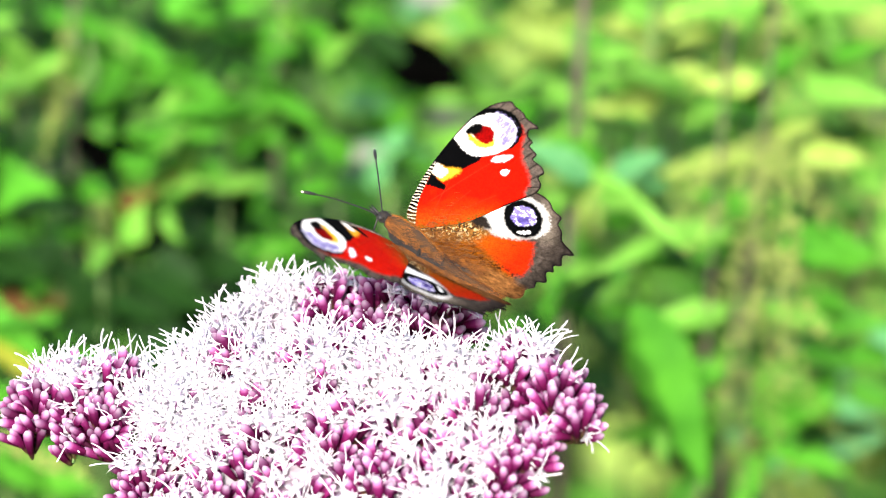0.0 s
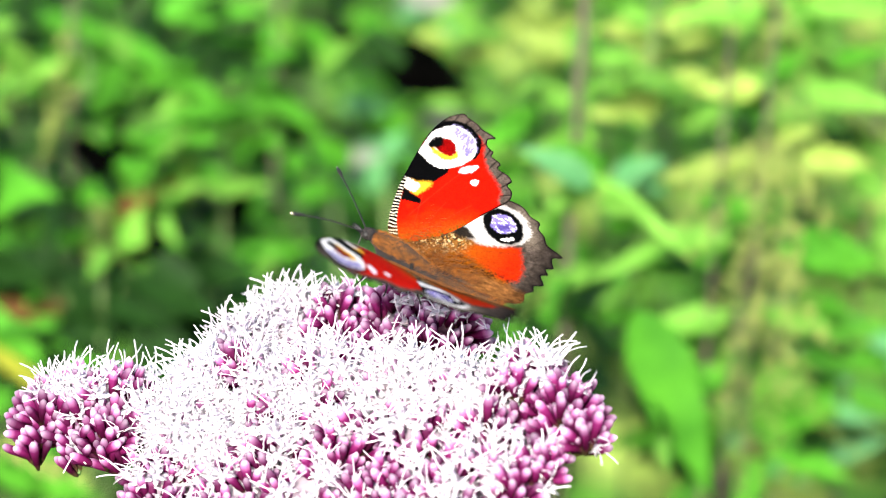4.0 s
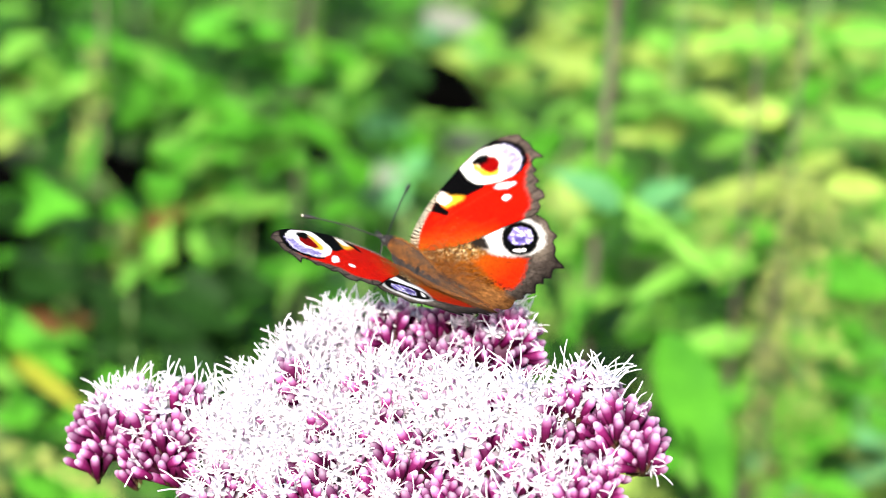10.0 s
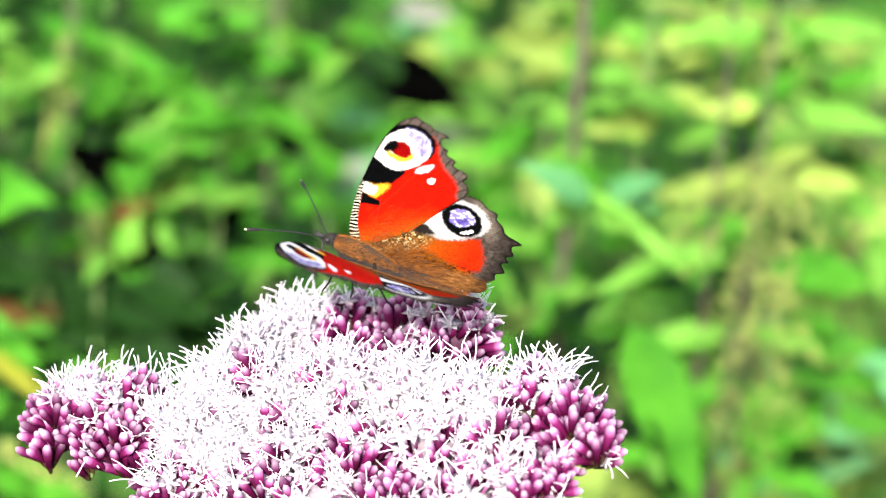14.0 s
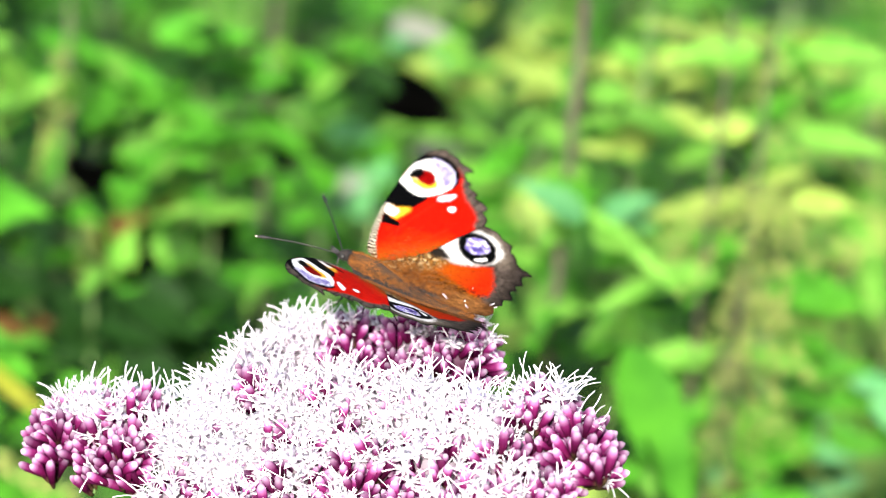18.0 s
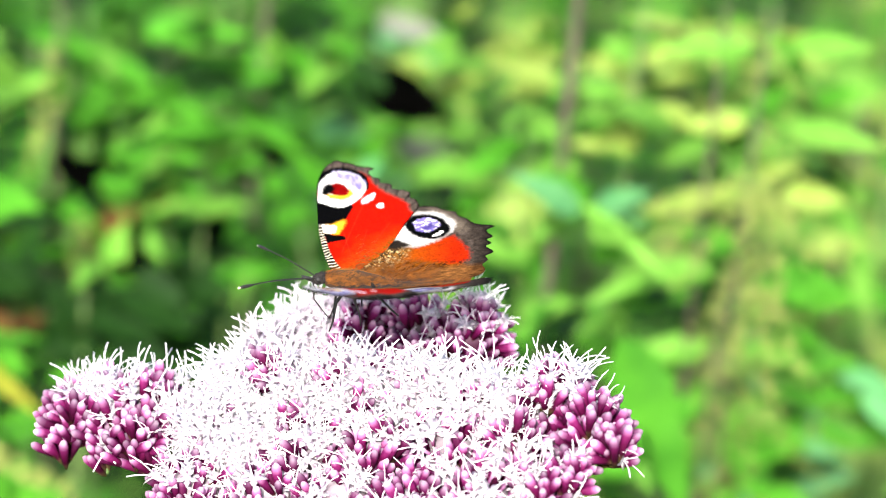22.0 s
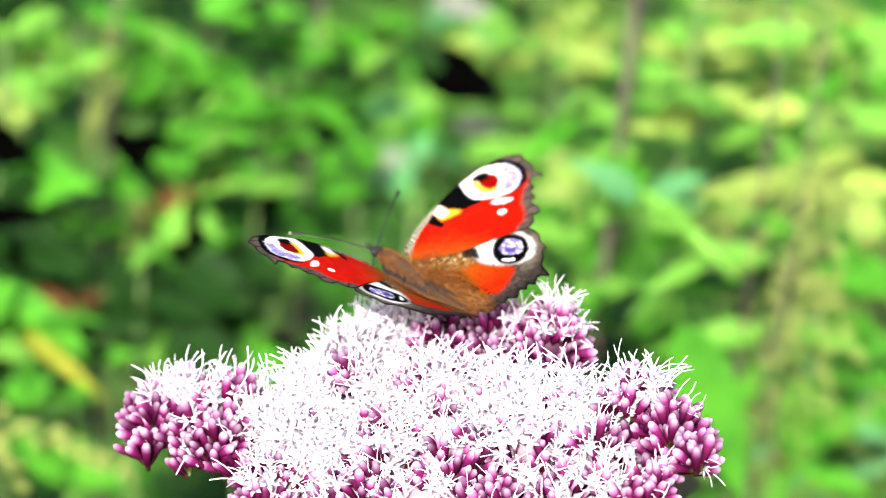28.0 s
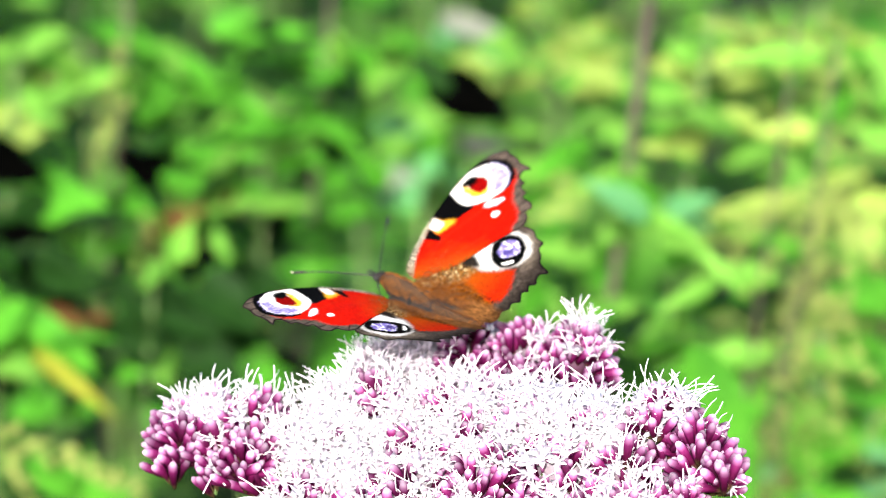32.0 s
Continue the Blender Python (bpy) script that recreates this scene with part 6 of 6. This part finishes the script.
def build_butterfly():
    thing = tagged(new("butterfly"), "red peacock butterfly with blue eyespots feeding on the flower", "butterfly")
    made, feelers = [], []
    fore, hind = curve_through(FORE, 6), curve_through(HIND, 6)
    for side in (1, -1):
        made.append((build_wing("forewing", fore, fore_paint, side, thing, 0.2, "scarlet forewing with a cream and violet eyespot"), side))
        made.append((build_wing("hindwing", hind, hind_paint, side, thing, 0.0, "brown-edged red hindwing with a blue eyespot"), side))
    spine = [(38.5, 0, 2.0), (41.5, 0, 3.5), (45.0, 0, 4.9), (47.2, 0, 5.6), (49.4, 0, 6.3), (51.0, 0, 6.8)]
    girth = [0.9, 1.5, 2.0, 2.0, 1.8, 1.2]
    v, f = tube([Vector(q) / 1000 for q in spine], [r / 1000 for r in girth], 16)
    part_of("thorax", mesh_of("thorax", v, f, DUSKY), thing, label="thorax furred in rusty brown round a dusky back")
    v, f = hair_coat(spine, girth, 1, 3600, 1.0, 0.9)
    part_of("thorax_fur", mesh_of("thorax_fur", v, f, FUR), thing, label="long rusty brown hairs")
    spine = [(24.5, 0, -0.6), (26.5, 0, -0.5), (30, 0, -0.2), (34, 0, 0.5), (38, 0, 1.6), (42, 0, 3.0)]
    girth = [0.3, 0.7, 0.95, 1.1, 1.2, 1.2]
    v, f = tube([Vector(q) / 1000 for q in spine], [r / 1000 for r in girth], 14)
    part_of("abdomen", mesh_of("abdomen", v, f, DUSKY), thing, label="dusky brown tapering abdomen")
    v, f = hair_coat(spine, girth, 2, 1500, 0.9, 0.5)
    part_of("abdomen_fur", mesh_of("abdomen_fur", v, f, GOLD_HAIR), thing, label="short brown hairs")
    for wing, side in made[1::2]:
        v, f = wing_hairs(side, 5 + side)
        part_of("hair_fringe", mesh_of("hair_fringe", v, f, GOLD_HAIR), wing, label="golden brown hairs over the wing's root")
    v, f = furry([(33.0, 0, -0.2), (36.0, 0, 0.5), (39.5, 0, 1.6), (43.0, 0, 2.8), (46.0, 0, 3.8), (49.0, 0, 5.2), (50.5, 0, 6.4)], [0.5, 1.3, 1.9, 2.3, 2.4, 1.9, 0.8], 4, 1500, 1.0)
    part_of("underside", mesh_of("underside", v, f, DARK_FUR), thing, label="black furry underside of the body")
    v, f = furry([(50.5, 0, 7.0), (51.6, 0, 7.2), (52.8, 0, 7.2), (53.6, 0, 7.0)], [0.9, 1.15, 0.95, 0.4], 3, 200, 0.8)
    head = part_of("head", mesh_of("head", v, f, DARK_FUR), thing, label="small dark furry head")
    for side in (1, -1):
        v, f = tube([(52.2 / 1000, side * a / 1000, 7.4 / 1000) for a in (0.5, 0.9, 1.3, 1.5)], [0.0006, 0.0007, 0.0005, 0.0001], 10)
        part_of("eye", mesh_of("eye", v, f, BLACK), head)
        v, f = tube([((53.2 + k * 0.7) / 1000, side * 0.35 / 1000, (7.1 + 0.5 * k) / 1000) for k in range(4)], [0.00028, 0.0003, 0.00022, 0.00008], 5)
        part_of("palp", mesh_of("palp", v, f, BLACK), head)
        reach = (FEELER_TIPS[side] - FEELER_ROOTS[side]).length
        points = [Vector((reach * s, 0, 0.5 * math.sin(math.pi * s))) for s in [k / 24 for k in range(25)]]
        v, f = tube([q / 1000 for q in points], [0.00012 if k % 2 else 0.00016 for k in range(20)] + [0.0002, 0.0003, 0.00036, 0.00034, 0.00022], 6)
        antenna = part_of("antenna", mesh_of("antenna", v, f, BLACK), thing)
        v, f = tube([Vector((reach + d, 0, 0)) / 1000 for d in (-0.5, 0, 0.35)], [0.0002, 0.00022, 0.0001], 6)
        part_of("club_tip", mesh_of("club_tip", v, f, CLUB), antenna, label="pale tip of the antenna")
        feelers.append((antenna, side))
        for k, (front, out) in enumerate(((48.5, 2.8), (46.0, 3.8), (43.5, 3.4))):
            hip = Vector((front - 1, side * 1.2, 4.4))
            knee = Vector((front + (1.5, 0.2, -1.5)[k], side * out, 2.6))
            shin = Vector((front + (3.0, 0.0, -3.5)[k], side * (out + 0.6), -0.8))
            toe = Vector((front + (4.2, 0.4, -4.6)[k], side * (out + 1.0), -2.4))
            v, f = tube([q / 1000 for q in (hip, knee, shin, toe)], [0.00045, 0.0003, 0.0002, 0.00014], 6)
            part_of("leg", mesh_of("leg", v, f, BLACK), thing)
    v, f = tube([Vector((53.4, 0, 6.6)) / 1000, Vector((54.2, 0.1, 3.4)) / 1000, Vector((52.6, 0.2, -1.0)) / 1000], [0.0002, 0.00016, 0.0001], 5)
    part_of("proboscis", mesh_of("proboscis", v, f, BLACK), head)
    return thing, made, feelers


FEELER_ROOTS = {1: Vector((52.8, 0.6, 7.7)), -1: Vector((52.8, -0.6, 7.7))}
FEELER_TIPS = {1: Vector((64.9, 10.9, 13.5)), -1: Vector((64.4, -16.5, 11.0))}
butterfly, wings, antennae = build_butterfly()


# ---- what moves: seconds; place in mm; lean, pitch, heading; lift of the left and the right wings
FLIGHT = [
    (0, 43.0, -18.7, 984.2, -2.4, -5.1, 145.9, 29.6, 25.9),
    (0.5, 42.9, -18.9, 983.4, -4.2, -5.9, 145.5, 32.2, 24.7),
    (1, 43.6, -19.4, 985.6, -2.7, -3.9, 147.4, 30.3, 27.2),
    (1.5, 45.6, -20.3, 988.1, 2.4, -4.0, 154.2, 20.8, 29.1),
    (2, 46.6, -19.8, 992.5, 6.2, 0.3, 161.7, 24.1, 26.9),
    (2.5, 46.0, -19.8, 991.0, 6.0, 0.0, 158.3, 26.6, 27.6),
    (3, 44.3, -18.6, 988.4, 5.1, -2.1, 157.1, 26.5, 23.9),
    (3.5, 45.0, -17.8, 985.7, 2.1, -6.6, 159.2, 28.3, 23.0),
    (5.5, 40.1, -13.8, 991.5, -5.8, 2.9, 158.6, 32.0, 29.5),
    (6, 40.5, -14.0, 991.5, -6.7, 2.6, 159.6, 37.2, 28.4),
    (6.5, 40.0, -12.2, 990.2, -5.8, 2.3, 158.4, 35.3, 29.4),
    (7, 38.5, -9.9, 989.0, -3.2, 3.4, 154.5, 35.5, 29.2),
    (7.5, 37.3, -8.9, 988.4, -2.8, 4.0, 151.7, 33.6, 29.0),
    (8, 35.2, -6.4, 988.8, -2.7, 7.5, 148.8, 33.1, 29.8),
    (8.5, 34.1, -7.1, 986.4, -3.3, 4.0, 145.7, 31.9, 29.5),
    (9, 34.3, -7.4, 986.5, -4.4, 3.4, 149.3, 31.9, 28.7),
    (9.5, 29.2, -7.2, 988.1, -1.4, 6.1, 143.9, 28.9, 30.1),
    (10, 26.5, -9.8, 987.1, 1.4, 4.2, 137.4, 27.5, 29.8),
    (10.5, 26.9, -9.3, 986.4, 2.1, 2.6, 138.0, 27.3, 29.1),
    (11, 26.6, -9.5, 986.5, 0.4, 3.7, 136.9, 28.1, 29.6),
    (11.5, 27.3, -10.4, 987.1, -1.3, 3.4, 137.9, 30.0, 27.0),
    (12, 30.6, -12.4, 992.0, -6.8, 6.7, 147.9, 33.7, 24.4),
    (12.5, 34.8, -11.4, 995.8, -3.9, 8.0, 164.5, 25.6, 27.1),
    (13, 35.1, -11.9, 991.6, -1.6, 1.7, 161.0, 27.9, 25.2),
    (13.5, 34.9, -9.2, 990.2, -2.8, 1.5, 160.4, 30.5, 23.8),
    (15.5, 35.5, -4.9, 986.4, -8.9, -1.2, 160.0, 36.4, 14.4),
    (16, 35.5, -1.4, 985.5, -12.4, 0.1, 159.5, 39.6, 11.5),
    (16.5, 35.4, 1.9, 983.7, -12.1, -0.2, 157.0, 40.0, 9.4),
    (17, 35.4, 3.6, 982.2, -11.3, -1.0, 156.3, 39.2, 9.9),
    (17.5, 35.3, 3.7, 982.3, -10.9, -0.4, 156.2, 38.6, 9.8),
    (18, 35.4, 2.9, 982.4, -7.7, -1.0, 156.3, 35.1, 13.8),
    (18.5, 35.1, 2.5, 983.4, -9.9, 0.1, 156.4, 36.2, 13.0),
    (19, 35.4, 1.9, 983.3, -9.7, -0.6, 155.7, 37.1, 12.3),
    (19.5, 37.6, 1.3, 985.6, -9.7, 0.0, 162.3, 33.0, 10.5),
    (20, 36.2, 0.2, 988.8, -9.1, 5.3, 163.2, 32.0, 17.9),
    (20.5, 35.5, -0.9, 987.9, -9.7, 2.7, 162.2, 32.8, 16.5),
    (21, 34.5, -1.0, 993.0, -6.5, 9.1, 167.8, 27.9, 21.5),
    (21.5, 31.4, -0.7, 1000.5, -5.1, 18.2, 180.3, 26.8, 24.5),
    (22, 32.2, -1.1, 1000.1, 2.3, 16.9, 179.4, 26.2, 21.9),
    (22.5, 30.7, -3.2, 997.5, 0.5, 14.3, 174.2, 23.9, 25.6),
    (23, 30.8, -4.6, 997.1, 4.1, 11.4, 178.5, 21.8, 20.4),
    (23.5, 30.4, -7.0, 997.1, 2.7, 9.6, 178.2, 23.7, 23.4),
    (24, 28.6, -8.9, 994.6, 4.5, 7.1, 172.0, 26.4, 20.2),
    (24.5, 27.0, -9.7, 993.2, 4.5, 5.4, 168.7, 25.8, 22.2),
    (26.5, 15.6, -11.3, 990.2, 0.9, 10.5, 141.5, 25.6, 27.5),
    (27, 13.6, -10.2, 990.9, 3.3, 13.3, 137.7, 27.1, 29.8),
    (27.5, 13.2, -9.8, 988.0, 1.1, 9.9, 136.1, 25.1, 25.1),
    (28, 10.6, -9.7, 986.7, -4.8, 10.2, 131.2, 32.8, 21.4),
    (28.5, 8.8, -9.0, 985.5, -5.7, 9.3, 128.3, 28.6, 25.5),
    (29, 6.8, -9.8, 983.2, -9.7, 6.7, 125.4, 25.6, 26.9),
    (29.5, 5.7, -11.3, 982.8, -13.4, 5.2, 124.0, 31.6, 28.7),
    (30, 6.1, -11.3, 985.6, -18.5, 8.6, 125.4, 34.6, 25.4),
    (30.5, 5.8, -10.6, 986.9, -20.3, 11.2, 125.9, 31.1, 24.4),
    (31, 1.9, -10.4, 988.4, -23.6, 14.6, 122.2, 32.5, 23.7),
    (31.5, 4.7, -9.2, 992.7, -20.7, 19.1, 129.9, 31.1, 19.9),
    (32, 5.8, -9.6, 990.6, -15.3, 15.7, 129.9, 30.4, 21.9),
]

# seconds and the place of each antenna tip in the butterfly's own space, in mm
FEELERS = {
    1: [(0, 61.8, 13.0, 15.0), (6, 64.7, 11.0, 13.7), (7, 66.2, 9.5, 13.0), (8, 66.8, 8.7, 12.8), (9, 67.1, 8.4, 12.2), (10, 62.9, 12.7, 13.8), (11, 62.8, 12.7, 14.0), (12, 64.2, 11.6, 13.5), (13, 63.9, 12.1, 13.2), (16, 66.4, 8.7, 13.6), (18, 68.3, 6.3, 11.4), (20, 67.0, 8.3, 12.8), (21, 63.9, 11.2, 14.7), (22, 65.5, 10.3, 13.3), (23, 64.1, 11.5, 13.9), (24, 64.7, 11.0, 13.6), (28, 63.8, 12.1, 13.4), (30, 65.1, 11.0, 12.8), (31, 64.9, 11.0, 13.2), (32, 64.9, 11.0, 13.2)],
    -1: [(0, 65.6, -15.7, 10.7), (6, 64.5, -16.4, 11.1), (7, 63.2, -17.2, 11.8), (8, 63.0, -16.9, 13.1), (9, 63.1, -17.2, 11.7), (10, 62.4, -17.6, 11.8), (11, 62.9, -17.4, 11.5), (12, 67.1, -14.5, 7.8), (13, 64.4, -16.6, 10.7), (16, 64.9, -16.5, 7.4), (18, 64.7, -16.6, 8.9), (20, 65.8, -15.7, 9.6), (21, 67.0, -14.4, 10.2), (22, 64.3, -16.7, 10.4), (23, 65.0, -16.0, 11.3), (24, 63.9, -16.7, 11.8), (28, 63.1, -17.0, 12.7), (30, 65.0, -16.1, 10.8), (31, 65.1, -16.0, 10.8), (32, 65.1, -16.0, 10.8)],
}


def motions():
    walk(butterfly, [(t, pose(x / 1000, y / 1000, z / 1000, rx, ry, rz)) for t, x, y, z, rx, ry, rz, _, _ in FLIGHT])
    for wing, side in wings:
        base = wing.location.copy()
        rows = [(row[0], pose(base.x, base.y, base.z, row[7] if side > 0 else -row[8])) for row in FLIGHT]
        walk(wing, rows)
    for antenna, side in antennae:
        root = FEELER_ROOTS[side]
        rows = []
        for t, x, y, z in FEELERS[side]:
            along = (Vector((x, y, z)) - root).normalized()
            across = Vector((0, 0, 1)).cross(along).normalized()
            m = Matrix((along, across, along.cross(across))).transposed().to_4x4()
            m.translation = root / 1000
            rows.append((t, m))
        walk(antenna, rows)


motions()
